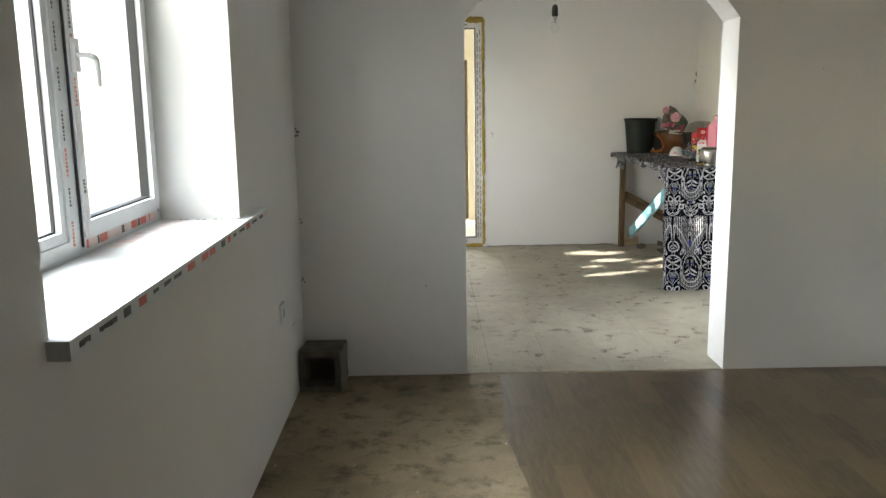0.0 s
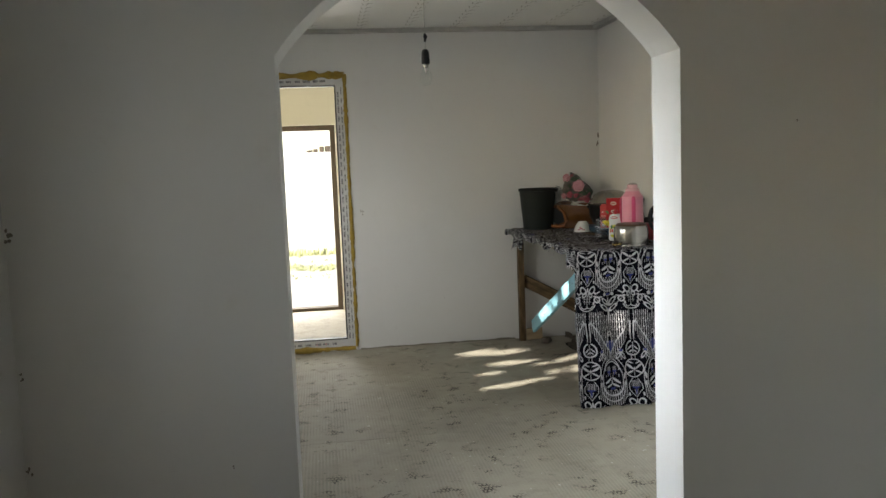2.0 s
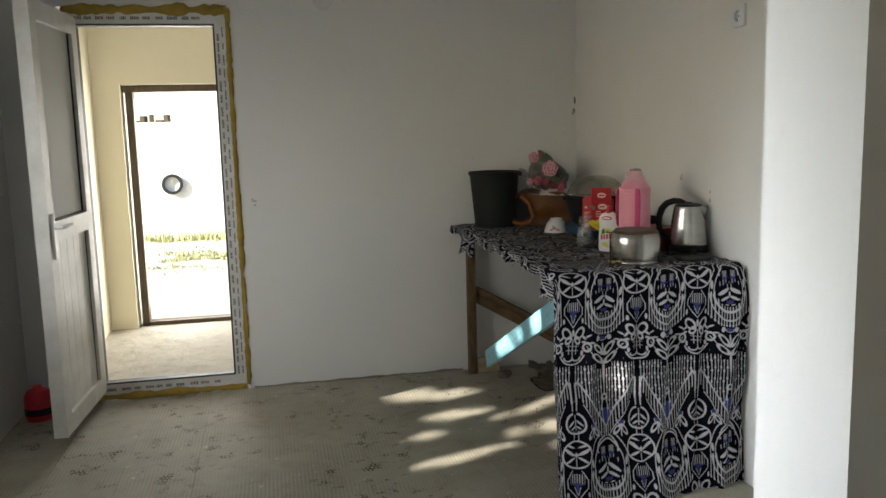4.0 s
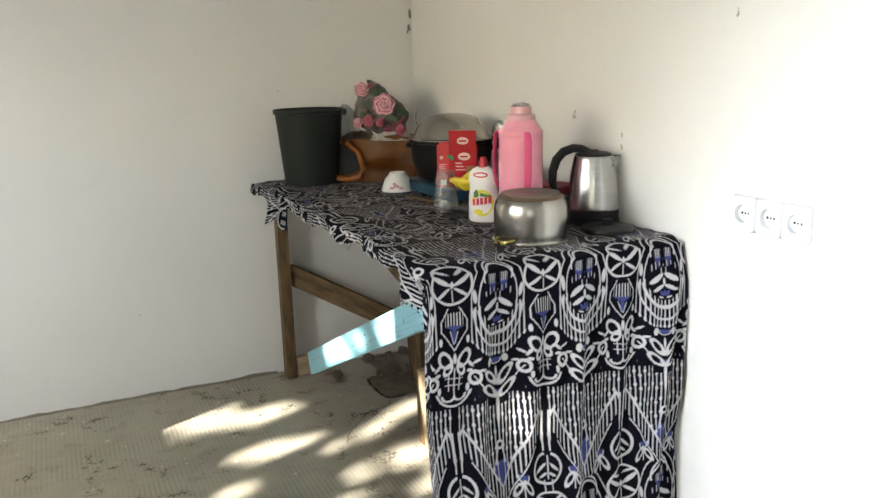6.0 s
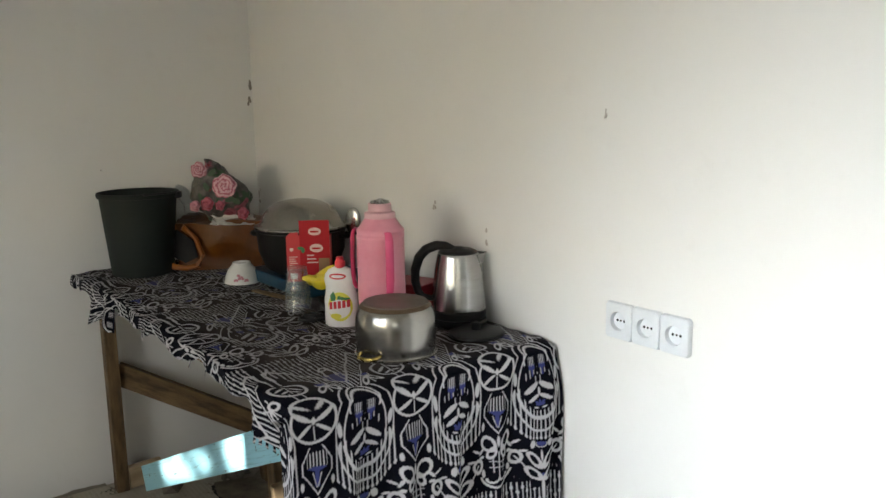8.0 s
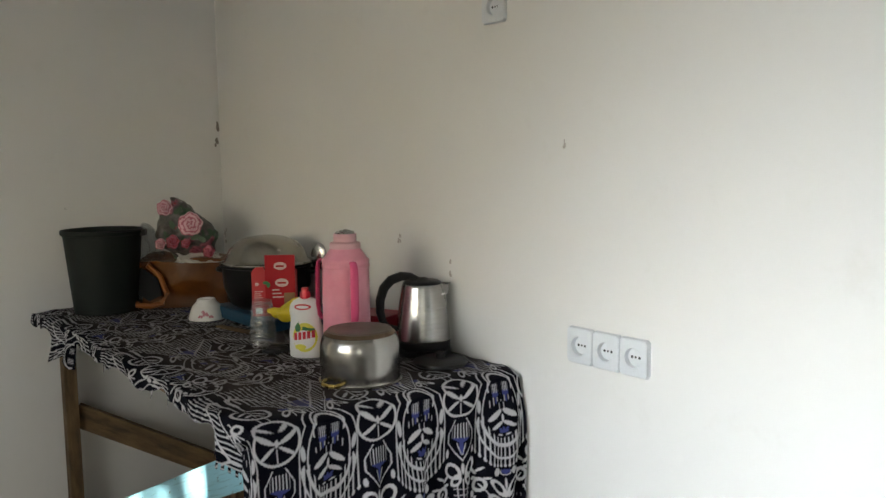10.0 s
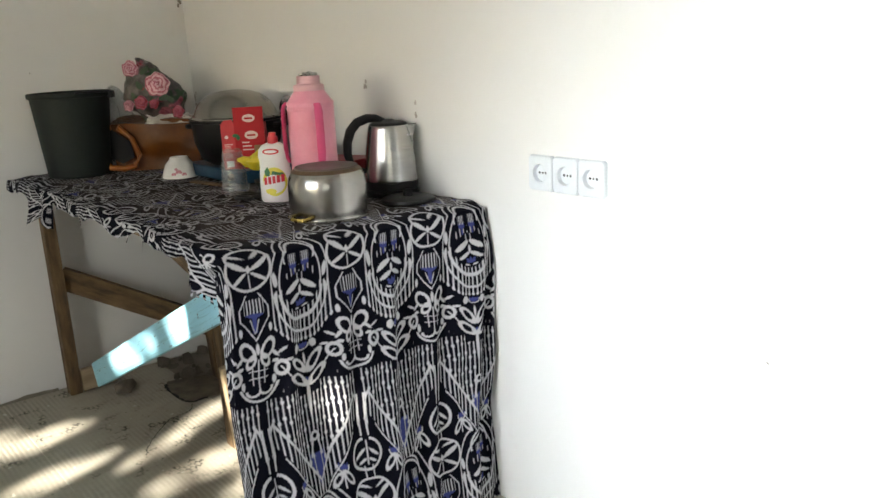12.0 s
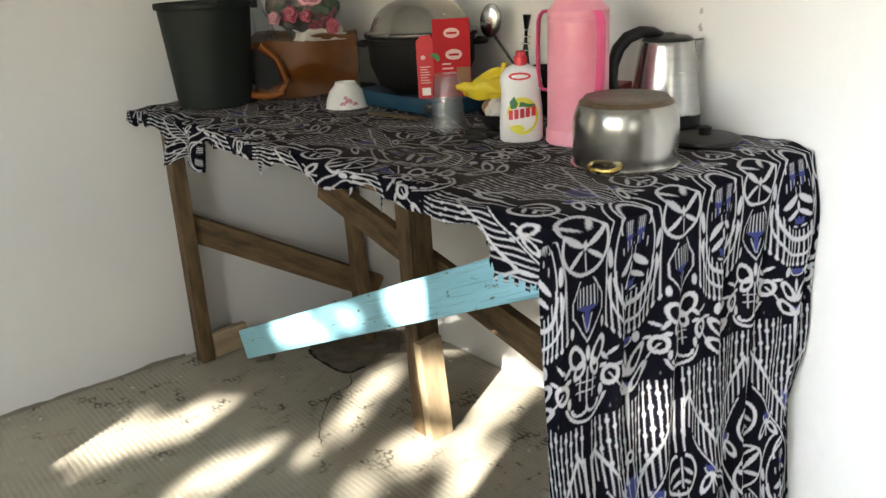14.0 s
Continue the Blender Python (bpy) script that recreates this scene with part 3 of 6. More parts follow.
def window(name, y0, y1, z0, z1, split, detailed):
    w = thing(name, "white plastic casement window with film still on its frame", "", kind="structure")
    x0, x1 = -0.905, -0.845
    bm = bmesh.new()
    fw = 0.045
    for a in ((y0, z0, y1, z0 + fw), (y0, z1 - fw, y1, z1), (y0, z0 + fw, y0 + fw, z1 - fw), (y1 - fw, z0 + fw, y1, z1 - fw), (split - 0.035, z0 + fw, split + 0.035, z1 - fw)):
        box(x0, a[0], a[1], x1, a[2], a[3], bm=bm)
    part("window_frame", bm, PVC, w)
    for (a, b, opening) in ((y0 + fw, split - 0.035, False), (split + 0.035, y1 - fw, True)):
        sx = 0.012 if opening else -0.006
        sw = 0.038 if opening else 0.026
        bm = bmesh.new()
        for c in ((a, z0 + fw, b, z0 + fw + sw), (a, z1 - fw - sw, b, z1 - fw), (a, z0 + fw + sw, a + sw, z1 - fw - sw), (b - sw, z0 + fw + sw, b, z1 - fw - sw)):
            box(x0 + 0.01, c[0], c[1], x1 + sx, c[2], c[3], bm=bm)
        sash = part("sash", bm, PVC, w)
        bm = bmesh.new()
        e = 0.0045
        for c in ((a + sw, z0 + fw + sw, b - sw, z0 + fw + sw + e), (a + sw, z0 + fw + sw + e, a + sw + e, z1 - fw - sw), (b - sw - e, z0 + fw + sw + e, b - sw, z1 - fw - sw)):
            box(x1 - 0.030, c[0], c[1], x1 + sx - 0.016, c[2], c[3], bm=bm)
        part("gasket", bm, GASKET, sash, "black rubber gasket")
        pane = part("pane", box(x1 - 0.032, a + sw, z0 + fw + sw, x1 - 0.028, b - sw, z1 - fw - sw), CLEAR, sash, "clear glass pane")
        pane.visible_shadow = False
        if opening:
            # black strip paints the shade of the gap beside the opening sash
            part("sash_gap_strip", box(x1 + 0.001, a - 0.007, z0 + 0.02, x1 + 0.006, a - 0.0005, z1 - 0.02), GASKET, sash, "black strip standing for the shaded gap between the sashes")
        if opening and detailed:
            hz = 1.468
            hx = x1 + sx
            bm = box(hx, a + 0.003, hz - 0.042, hx + 0.013, a + 0.034, hz + 0.042, 0.004)
            handle = part("handle", bm, WHITE_PLASTIC, sash, "white lever handle")
            part("lever", tube([(hx + 0.01, a + 0.017, hz), (hx + 0.035, a + 0.017, hz), (hx + 0.042, a + 0.022, hz - 0.002), (hx + 0.044, a + 0.045, hz - 0.006), (hx + 0.044, a + 0.055, hz - 0.015),
                                (hx + 0.044, a + 0.059, hz - 0.042), (hx + 0.044, a + 0.061, hz - 0.078)], [0.007, 0.007, 0.008, 0.008, 0.008, 0.007, 0.005], 10), WHITE_PLASTIC, w, smooth=True)
    if detailed:
        rnd = random.Random(4)
        dark, red, pale = [], [], []
        for yy, where, share in ((y1 - 0.022, x1, 0.55), (split - 0.012, x1, 0.85), (split + 0.052, x1 + 0.012, 0.5)):
            zz = z0 + 0.03
            while zz < z1 - 0.08:
                word = rnd.randint(4, 9)
                tone = rnd.random()
                ink_of = dark if tone < share else red if tone < share + 0.25 else pale
                for k in range(word):
                    l = rnd.uniform(0.005, 0.009)
                    d = rnd.uniform(0.003, 0.006)
                    ink_of.append((where, yy - d, zz, where + 0.0008, yy + d, zz + l))
                    zz += l + 0.0028
                zz += rnd.uniform(0.01, 0.05)
        yy = split + 0.06
        while yy < y1 - 0.06:
            l = rnd.uniform(0.008, 0.02) if rnd.random() < 0.7 else 0.05
            (pale if rnd.random() < 0.35 else red if rnd.random() < 0.6 else dark).append((x1, yy, z0 + 0.012, x1 + 0.0008, yy + l, z0 + 0.034))
            yy += l + 0.005
        film_marks(w, "film_print", dark, FILM_DARK)
        film_marks(w, "film_print_red", red, FILM_RED)
        film_marks(w, "film_print_pale", pale, FILM_PINK)
    return w


def sill(y0, y1, far, z, marks):
    s = thing("window_sill", "white plastic window sill with strips of printed film on its edge", "window sill", kind="structure")
    bm = box(-0.845, y0, z - 0.034, -0.585, y1, z)
    box(-0.585, y0 - 0.015, z - 0.034, -0.545, far, z, bm=bm)
    part("board", bm, PVC, s)
    if marks:
        rnd = random.Random(7)
        dark, red, pale = [], [], []
        y = y0 + 0.02
        while y < far - 0.06:
            tone = rnd.random()
            if tone < 0.45:
                for k in range(rnd.randint(3, 8)):
                    l = rnd.uniform(0.006, 0.012)
                    dark.append((-0.545, y, z - 0.022 + rnd.uniform(0, 0.003), -0.544, y + l, z - 0.011))
                    y += l + 0.003
            else:
                l = rnd.uniform(0.03, 0.07)
                (red if tone < 0.75 else dark if tone < 0.85 else pale).append((-0.545, y, z - 0.026, -0.544, y + l, z - 0.008))
                y += l
            y += rnd.uniform(0.015, 0.07)
        for k in range(7):
            y = y1 - 0.52 + k * 0.07
            x = -0.83 + rnd.uniform(0, 0.03)
            pale.append((x, y, z, x + rnd.uniform(0.02, 0.05), y + rnd.uniform(0.03, 0.06), z + 0.0006))
        for k in range(12):
            x = -0.80 + k * 0.019
            (dark if k % 3 else pale).append((x, y1 - 0.024, z, x + 0.013, y1 - 0.010, z + 0.0006))
        for k in range(5):
            x = -0.78 + k * 0.04
            pale.append((x, y1 - 0.085, z, x + 0.032, y1 - 0.05, z + 0.0006))
        film_marks(s, "film_print", dark, FILM_DARK)
        film_marks(s, "film_print_red", red, FILM_RED)
        film_marks(s, "film_print_pale", pale, FILM_PINK)
    return s


window("window_1", *WIN_A, 2.285, True)
window("window_2", *WIN_K, 5.02, False)
sill(WIN_A[0], WIN_A[1], 3.205, 0.968, True)
sill(WIN_K[0], WIN_K[1], 6.55, 0.968, False)

# ---- the plastic door to the porch ----
door = thing("door_1", "white plastic glazed door standing open, film still on its frame", "", kind="structure")
FX0, FX1, FZ0, FZ1 = -0.265, 0.522, 0.032, 2.005
bm = bmesh.new()
fw = 0.055
for a in ((FX0, FZ0, FX1, FZ0 + fw), (FX0, FZ1 - fw, FX1, FZ1), (FX0, FZ0 + fw, FX0 + fw, FZ1 - fw), (FX1 - fw, FZ0 + fw, FX1, FZ1 - fw)):
    box(a[0], YC - 0.012, a[1], a[2], YC + 0.055, a[3], bm=bm)
part("frame", bm, PVC_DIRTY, door)
bm = bmesh.new()
g = 0.009
for a in ((FX0 + fw, FZ0 + fw, FX1 - fw, FZ0 + fw + g), (FX0 + fw, FZ1 - fw - g, FX1 - fw, FZ1 - fw), (FX0 + fw, FZ0 + fw + g, FX0 + fw + g, FZ1 - fw - g), (FX1 - fw - g, FZ0 + fw + g, FX1 - fw, FZ1 - fw - g)):
    box(a[0], YC - 0.008, a[1], a[2], YC + 0.05, a[3], bm=bm)
part("gasket", bm, GASKET, door, "black rubber gasket")
rnd = random.Random(11)
dark, red = [], []


def film_words(start, end, size):
    """Places of small word-like rows of bars: along, length, half height."""
    q = start
    while q < end - 0.06:
        for k in range(rnd.randint(4, 6)):
            l = rnd.uniform(0.0045, 0.0075)
            yield q, l, size * rnd.uniform(0.75, 1.0)
            q += l + 0.0026
        q += rnd.uniform(0.008, 0.03)


for xx, size in ((FX1 - 0.040, 0.0062), (FX1 - 0.017, 0.0045)):
    for z, l, hh in film_words(FZ0 + 0.06, FZ1 - 0.05, size):
        dark.append((xx - hh, YC - 0.013, z, xx + hh, YC - 0.012, z + l))
for zz in (FZ0 + 0.027, FZ1 - 0.027):
    for x, l, hh in film_words(FX0 + 0.06, FX1 - 0.05, 0.0085):
        (dark if rnd.random() < 0.93 else red).append((x, YC - 0.013, zz - hh, x + l, YC - 0.012, zz + hh))
film_marks(door, "film_print", dark, FILM_DARK)
film_marks(door, "film_print_red", red, FILM_RED)
bm = bmesh.new()


def foam_run(p, q, r):
    n = max(8, int((Vector(q) - Vector(p)).length / 0.02))
    pts = [Vector(p).lerp(Vector(q), i / n) for i in range(n + 1)]
    tube(pts, [r * (1 + 0.6 * noise.noise(v * 9) + 0.45 * noise.noise(v * 31)) for v in pts], 10, bm=bm)


foam_run((FX1 + 0.011, YC - 0.002, 0.03), (FX1 + 0.011, YC - 0.002, FZ1 + 0.02), 0.014)
foam_run((FX0, YC - 0.002, FZ1 + 0.014), (FX1 + 0.01, YC - 0.002, FZ1 + 0.014), 0.024)
foam_run((FX0, YC - 0.006, 0.018), (FX1, YC - 0.006, 0.018), 0.021)
crumple(bm, 0.006, 40)
part("foam", bm, FOAM, door, "lumpy yellow mounting foam", smooth=True)

leaf = Vector((-0.228, YC - 0.02, 0))
swing = math.atan2(6.94 - leaf.y, -0.268 - leaf.x)
lm = Matrix.Translation(leaf) @ Matrix.Rotation(swing, 4, 'Z')
LW, LZ0, LZ1 = 0.69, 0.06, 1.975
bm = bmesh.new()
st = 0.085
for a in ((0, LZ0, LW, LZ0 + st), (0, LZ1 - st, LW, LZ1), (0, LZ0 + st, st, LZ1 - st), (LW - st, LZ0 + st, LW, LZ1 - st), (st, 0.93, LW - st, 1.02)):
    box(a[0], -0.03, a[1], a[2], 0.03, a[3], bm=bm)
lf = part("leaf", bm, PVC_DIRTY, door, "white plastic door leaf, dusty", m=lm)
part("glass", box(st, -0.008, 1.02, LW - st, 0.008, LZ1 - st), FROSTED, lf, "frosted glass pane")
bm = bmesh.new()
for k in range(5):
    xw = (LW - 2 * st) / 5
    box(st + k * xw + 0.002, -0.012, LZ0 + st, st + (k + 1) * xw - 0.002, 0.012, 0.93, bm=bm)
part("panel", bm, PVC_DIRTY, lf, "grooved white lower panel")
bm = bmesh.new()
for a in ((st, 1.02, LW - st, 1.03), (st, 1.02, st + 0.01, LZ1 - st), (LW - st - 0.01, 1.02, LW - st, LZ1 - st), (LW - st - 0.01, LZ0 + st, LW - st, 0.93), (st, LZ0 + st, st + 0.01, 0.93)):
    box(a[0], -0.014, a[1], a[2], 0.014, a[3], bm=bm)
part("gasket", bm, GASKET, lf)
hb = box(LW - 0.055, 0.03, 0.86, LW - 0.028, 0.042, 1.06, 0.004)
tube([(LW - 0.042, 0.04, 1.0), (LW - 0.042, 0.075, 1.0), (LW - 0.06, 0.08, 1.0), (LW - 0.16, 0.08, 0.998)], 0.010, 10, bm=hb)
part("handle", hb, WHITE_PLASTIC, lf, "white lever handle", smooth=True)

# outer wooden door frame
od = thing("door_2", "dark weathered wooden frame of the open porch doorway", "", kind="structure")
for nm, a in (("jamb", (OUT[0] + 0.025, 0, OUT[0] + 0.075, OUT[3] - 0.05)), ("jamb", (OUT[1] - 0.05, 0, OUT[1] - 0.003, OUT[3] - 0.05)), ("lintel", (OUT[0] + 0.003, OUT[3] - 0.05, OUT[1] - 0.003, OUT[3] - 0.003)), ("threshold", (OUT[0] + 0.05, 0.0, OUT[1] - 0.05, 0.03))):
    part(nm, box(a[0], YE + 0.06, a[1], a[2], YE + 0.16, a[3], 0.004), DOOR_WOOD, od)

# ---- yard and garden ----
bm = bmesh.new()
bmesh.ops.create_grid(bm, x_segments=2, y_segments=2, size=400)
structure("ground", bm, YARD, "pale dusty ground reaching to the horizon", m=pose(0, 0, -0.12))

yw = thing("garden_wall", "low whitewashed yard wall with a round drain pipe", "wall")
part("wall", box(-8, 16.0, -0.12, 9, 16.25, 1.62, 0.02), WHITEWASH, yw)
pm = pose(-0.72, 15.995, 0.70, 90, 0, 0)
part("drain_pipe", lathe([(0.11, 0.0), (0.15, 0.0), (0.15, 0.06), (0.11, 0.06), (0.11, 0.0)], 28), BLACK_AND_SHADE, yw, "dark round pipe mouth", smooth=True, m=pm)
rnd = random.Random(21)
for k in range(26):
    x = -1.4 + k * 0.11
    if not 6 < k < 14:
        ob = finish("broken_tile", box(-rnd.uniform(0.03, 0.05), -0.09, 0, rnd.uniform(0.03, 0.05), 0.09, rnd.uniform(0.03, 0.11), 0.006), BARK, m=pose(x, 16.11, 1.62, 0, 0, rnd.uniform(-12, 12)))
        tagged(ob, "broken brown tile on the yard wall top", "tile", "tiles on the wall")


def blades(name, x0, x1, y0, y1, count, tall, seed, label):
    r = random.Random(seed)
    vs, fs = [], []
    for k in range(count):
        x, y = r.uniform(x0, x1), r.gauss((y0 + y1) / 2, (y1 - y0) / 4)
        if noise.noise((x * 1.7, y * 1.7, seed)) < -0.05:
            continue
        a, h = r.uniform(0, 6.28), tall * r.uniform(0.4, 1)
        dx, dy = 0.012 * math.cos(a), 0.012 * math.sin(a)
        n = len(vs)
        vs += [(x - dx, y - dy, -0.12), (x + dx, y + dy, -0.12), (x + 3 * dy, y - 3 * dx, -0.12 + h)]
        fs.append((n, n + 1, n + 2))
    me = bpy.data.meshes.new(name)
    me.from_pydata(vs, [], fs)
    me.materials.append(GRASS)
    return tagged(new(name, me), label, "grass", "", "stuff")


blades("grass", -4, 4, 12.9, 14.6, 9000, 0.05, 5, "strip of short green yard grass")
blades("weeds", -1.6, 1.2, 15.5, 16.0, 900, 0.17, 6, "green weeds at the foot of the wall")

# the tree outside the west windows: shade with gaps
tree = thing("tree", "leafy garden tree standing outside the windows", "tree", m=pose(-3.9, 2.0, -0.12))
part("trunk", tube([(0, 0, 0), (0.03, 0.02, 0.8), (-0.04, 0.05, 1.7), (0.02, 0.0, 2.6), (0.0, 0.05, 3.6), (0.05, 0.0, 4.6)], [0.13, 0.115, 0.10, 0.085, 0.06, 0.03], 12), BARK, tree, smooth=True)
rnd = random.Random(31)
for k in range(12):
    z = 1.5 + k * 0.22
    side = 1 if k % 2 else -1
    ln = rnd.uniform(1.6, 3.1)
    pts = [(0, 0, z), (rnd.uniform(-0.3, 0.3), side * ln * 0.35, z + 0.15), (rnd.uniform(-0.4, 0.4), side * ln * 0.7, z + 0.3), (rnd.uniform(-0.4, 0.4), side * ln, z + 0.38)]
    part("limb", tube(pts, [0.045, 0.032, 0.02, 0.008], 8), BARK, tree, smooth=True)
# gaps in the crown, given by where their light falls on the floor: centre, half length, half width, turn, share of leaves left
GAPS = [(1.50, 7.24, 0.25, 0.046, 8, 0), (1.22, 7.34, 0.10, 0.05, -20, 0), (1.40, 7.36, 0.10, 0.02, 4, 0.1), (1.54, 6.93, 0.20, 0.036, 12, 0), (1.82, 6.87, 0.13, 0.03, 22, 0.05),
        (1.88, 6.66, 0.18, 0.05, 18, 0.1), (1.34, 6.69, 0.10, 0.018, 18, 0.15), (1.44, 6.41, 0.30, 0.02, 16, 0.22), (2.08, 7.02, 0.13, 0.035, 24, 0.05), (2.38, 6.74, 0.24, 0.085, 26, 0),
        (2.08, 6.60, 0.10, 0.03, 26, 0.1), (2.74, 6.265, 0.10, 0.010, 25, 0), (2.445, 7.13, 0.21, 0.10, -37, 0), (1.97, 6.47, 0.18, 0.03, 24, 0.1), (2.80, 6.88, 0.16, 0.045, 26, 0)]


def in_gap(p):
    k = p.z / -SUN_WAY.z
    x, y = p.x + SUN_WAY.x * k, p.y + SUN_WAY.y * k
    for cx, cy, a, b, turn, left in GAPS:
        c, s = math.cos(radians(turn)), math.sin(radians(turn))
        u, v = (x - cx) * c + (y - cy) * s, -(x - cx) * s + (y - cy) * c
        u += 0.05 * noise.noise((v * 22, cx * 9, 0))
        if (u / (a + 0.03)) ** 2 + (v / (b + 0.04)) ** 2 < 1:
            return noise.noise(p * 23) * 0.5 + 0.5 > left
    return False


rnd = random.Random(8)
vs, fs = [], []
made = 0
while made < 60000:
    p = Vector((rnd.gauss(-3.85, 0.30), rnd.uniform(-2.0, 5.3), rnd.uniform(2.2, 4.9)))
    if p.x > -3.2 or p.x < -4.6 or p.z > 4.75 - 0.05 * (p.y - 1.9) ** 2 + 0.25 * noise.noise(p * 1.7):
        continue
    if in_gap(p):
        made += 1
        continue
    a = Vector((rnd.uniform(-1, 1), rnd.uniform(-1, 1), rnd.uniform(-0.9, 0.5))).normalized() * rnd.uniform(0.05, 0.07)
    b = a.cross(Vector((rnd.uniform(-1, 1), rnd.uniform(-1, 1), rnd.uniform(-1, 1)))).normalized() * rnd.uniform(0.024, 0.034)
    q = [p - a, p + b, p + a, p - b]
    n = len(vs)
    vs += [v - Vector((-3.9, 2.0, -0.12)) for v in q]
    fs.append((n, n + 1, n + 2, n + 3))
    made += 1
me = bpy.data.meshes.new("crown")
me.from_pydata(vs, [], fs)
me.materials.append(LEAF)
crown = new("crown", me)
crown.parent = tree

# ---- things in the front room ----
block = thing("cinder_block", "grey hollow concrete block standing on end in the corner", "concrete block", m=pose(-0.478, 3.975, 0.0, 0, 0, -4))
bm = bmesh.new()
for a in ((-0.098, -0.06, 0, 0.098, 0.14, 0.026), (-0.098, -0.06, 0.168, 0.098, 0.14, 0.195), (-0.098, -0.06, 0.026, -0.072, 0.14, 0.168), (0.072, -0.06, 0.026, 0.098, 0.14, 0.168), (-0.072, 0.12, 0.026, 0.072, 0.14, 0.168)):
    box(*a, bm=bm)
bmesh.ops.remove_doubles(bm, verts=bm.verts[:], dist=0.0005)
bmesh.ops.subdivide_edges(bm, edges=bm.edges[:], cuts=3, use_grid_fill=True)
crumple(bm, 0.005, 30)
part("shell", bm, BLOCK, block)


def plate_with_well(w, h, r, proud, deep):
    """A bevelled cover plate whose face is sunk to a round well."""
    n = 40
    bm = bmesh.new()

    def square(k, y, inset):
        a = 2 * math.pi * (k + 0.5) / n
        c, s = math.cos(a), math.sin(a)
        q = 1 / max(abs(c), abs(s))
        return bm.verts.new((c * q * (w / 2 - inset), y, s * q * (h / 2 - inset)))

    def circle(k, y, rr):
        a = 2 * math.pi * (k + 0.5) / n
        return bm.verts.new((rr * math.cos(a), y, rr * math.sin(a)))

    rows = [[square(k, 0, 0) for k in range(n)], [square(k, -proud * 0.55, 0.0) for k in range(n)], [square(k, -proud * 0.9, 0.002) for k in range(n)], [square(k, -proud, 0.006) for k in range(n)],
            [circle(k, -proud, r + 0.002) for k in range(n)], [circle(k, -proud - 0.0006, r + 0.0008) for k in range(n)], [circle(k, -proud, r) for k in range(n)], [circle(k, -proud + deep, r - 0.0012) for k in range(n)]]
    for a, b in zip(rows, rows[1:]):
        for k in range(n):
            bm.faces.new((a[k], a[(k + 1) % n], b[(k + 1) % n], b[k]))
    bm.faces.new(rows[-1])
    bmesh.ops.recalc_face_normals(bm, faces=bm.faces[:])
    return bm


def socket_plate(name, label, m, n=1):
    s = thing(name, label, "socket", m=m)
    for k in range(n):
        x = (k - (n - 1) / 2) * 0.0735
        w = 0.083 if n == 1 else 0.0734
        pl = part("plate", plate_with_well(w, 0.081, 0.0205, 0.0125, 0.0105), SOCKET_WHITE, s, smooth=True, m=pose(x, 0, 0))
        # pin holes are raised near-black discs, their inner shade painted on
        for dx in (-0.0095, 0.0095):
            part("pin_hole", lathe([(0.0, 0.0006), (0.0029, 0.0006), (0.0031, 0.0)], 12), BLACK_AND_SHADE, pl, "near-black disc standing for the shade in a pin hole", m=pose(dx, -0.0020, 0, 90, 0, 0))
        part("screw", lathe([(0.0, 0.0010), (0.0022, 0.0008), (0.0026, 0.0)], 12), PAN_STEEL, pl, m=pose(0, -0.0020, 0, 90, 0, 0))
    return s


socket_plate("wall_socket", "white single wall socket low on the wall", pose(XL, 3.58, 0.476, 0, 0, 90))
socket_plate("triple_socket", "white triple wall socket on the kitchen wall", pose(XR, 5.613, 0.946, 0, 0, -90) @ Matrix.Diagonal((1.06, 1.06, 1.06, 1)), 3)
socket_plate("high_socket", "white single socket high on the kitchen wall", pose(XR, 5.985, 1.765, 0, 0, -90))

# hanging bulb
lampm = pose(0.902, 5.9, H) @ Matrix.Diagonal((1.12, 1.12, 1.075, 1))
bulb = thing("pendant_bulb", "bare clear bulb in a black holder on a thin wire", "lamp", m=lampm)
part("wire", tube([(0, 0, 0), (0.004, 0, -0.1), (0.0, 0, -0.22), (0.003, 0.002, -0.3), (0, 0, -0.37)], 0.002, 6), TRIM, bulb)
part("connector", tube([(0.0, 0, -0.285), (0.004, 0.002, -0.30), (0.0, 0, -0.325)], [0.005, 0.010, 0.005], 8), BLACK_PLASTIC, bulb)
part("holder", lathe([(0.0, -0.36), (0.010, -0.361), (0.017, -0.372), (0.019, -0.40), (0.0195, -0.43), (0.017, -0.432), (0.0, -0.431)], 24), BLACK_PLASTIC, bulb, "black bulb holder", smooth=True)
bg = part("glass", lathe([(0.013, -0.430), (0.014, -0.447), (0.022, -0.468), (0.0285, -0.492), (0.026, -0.515), (0.015, -0.531), (0.0, -0.535)], 28), CLEAR, bulb, "clear glass bulb", smooth=True)
part("cap", lathe([(0.0125, -0.431), (0.0125, -0.447), (0.006, -0.45), (0.004, -0.47), (0.0, -0.475)], 16), STEEL, bulb, smooth=True)

# scuffs on the plaster: dark dabs in the corners
def scuff(name, label, place, wall, w, h, seed, material):
    r = random.Random(seed)
    bm = bmesh.new()
    for k in range(5):
        cx, cz = r.uniform(-w, w) * 0.5, r.uniform(-h, h) * 0.5
        a, b = w * r.uniform(0.12, 0.45), h * r.uniform(0.06, 0.2)
        pts = [(cx + a * math.cos(t) * r.uniform(0.6, 1.2), cz + b * math.sin(t) * r.uniform(0.6, 1.2)) for t in (2 * math.pi * i / 9 for i in range(9))]
        plate(pts, -0.0015 - 0.0002 * k, bm=bm)
    ang = {"n": 0, "e": -90, "w": 90}[wall]
    return tagged(finish(name, bm, material, m=pose(*place, 0, 0, ang)), label, "scuff", "", "structure")


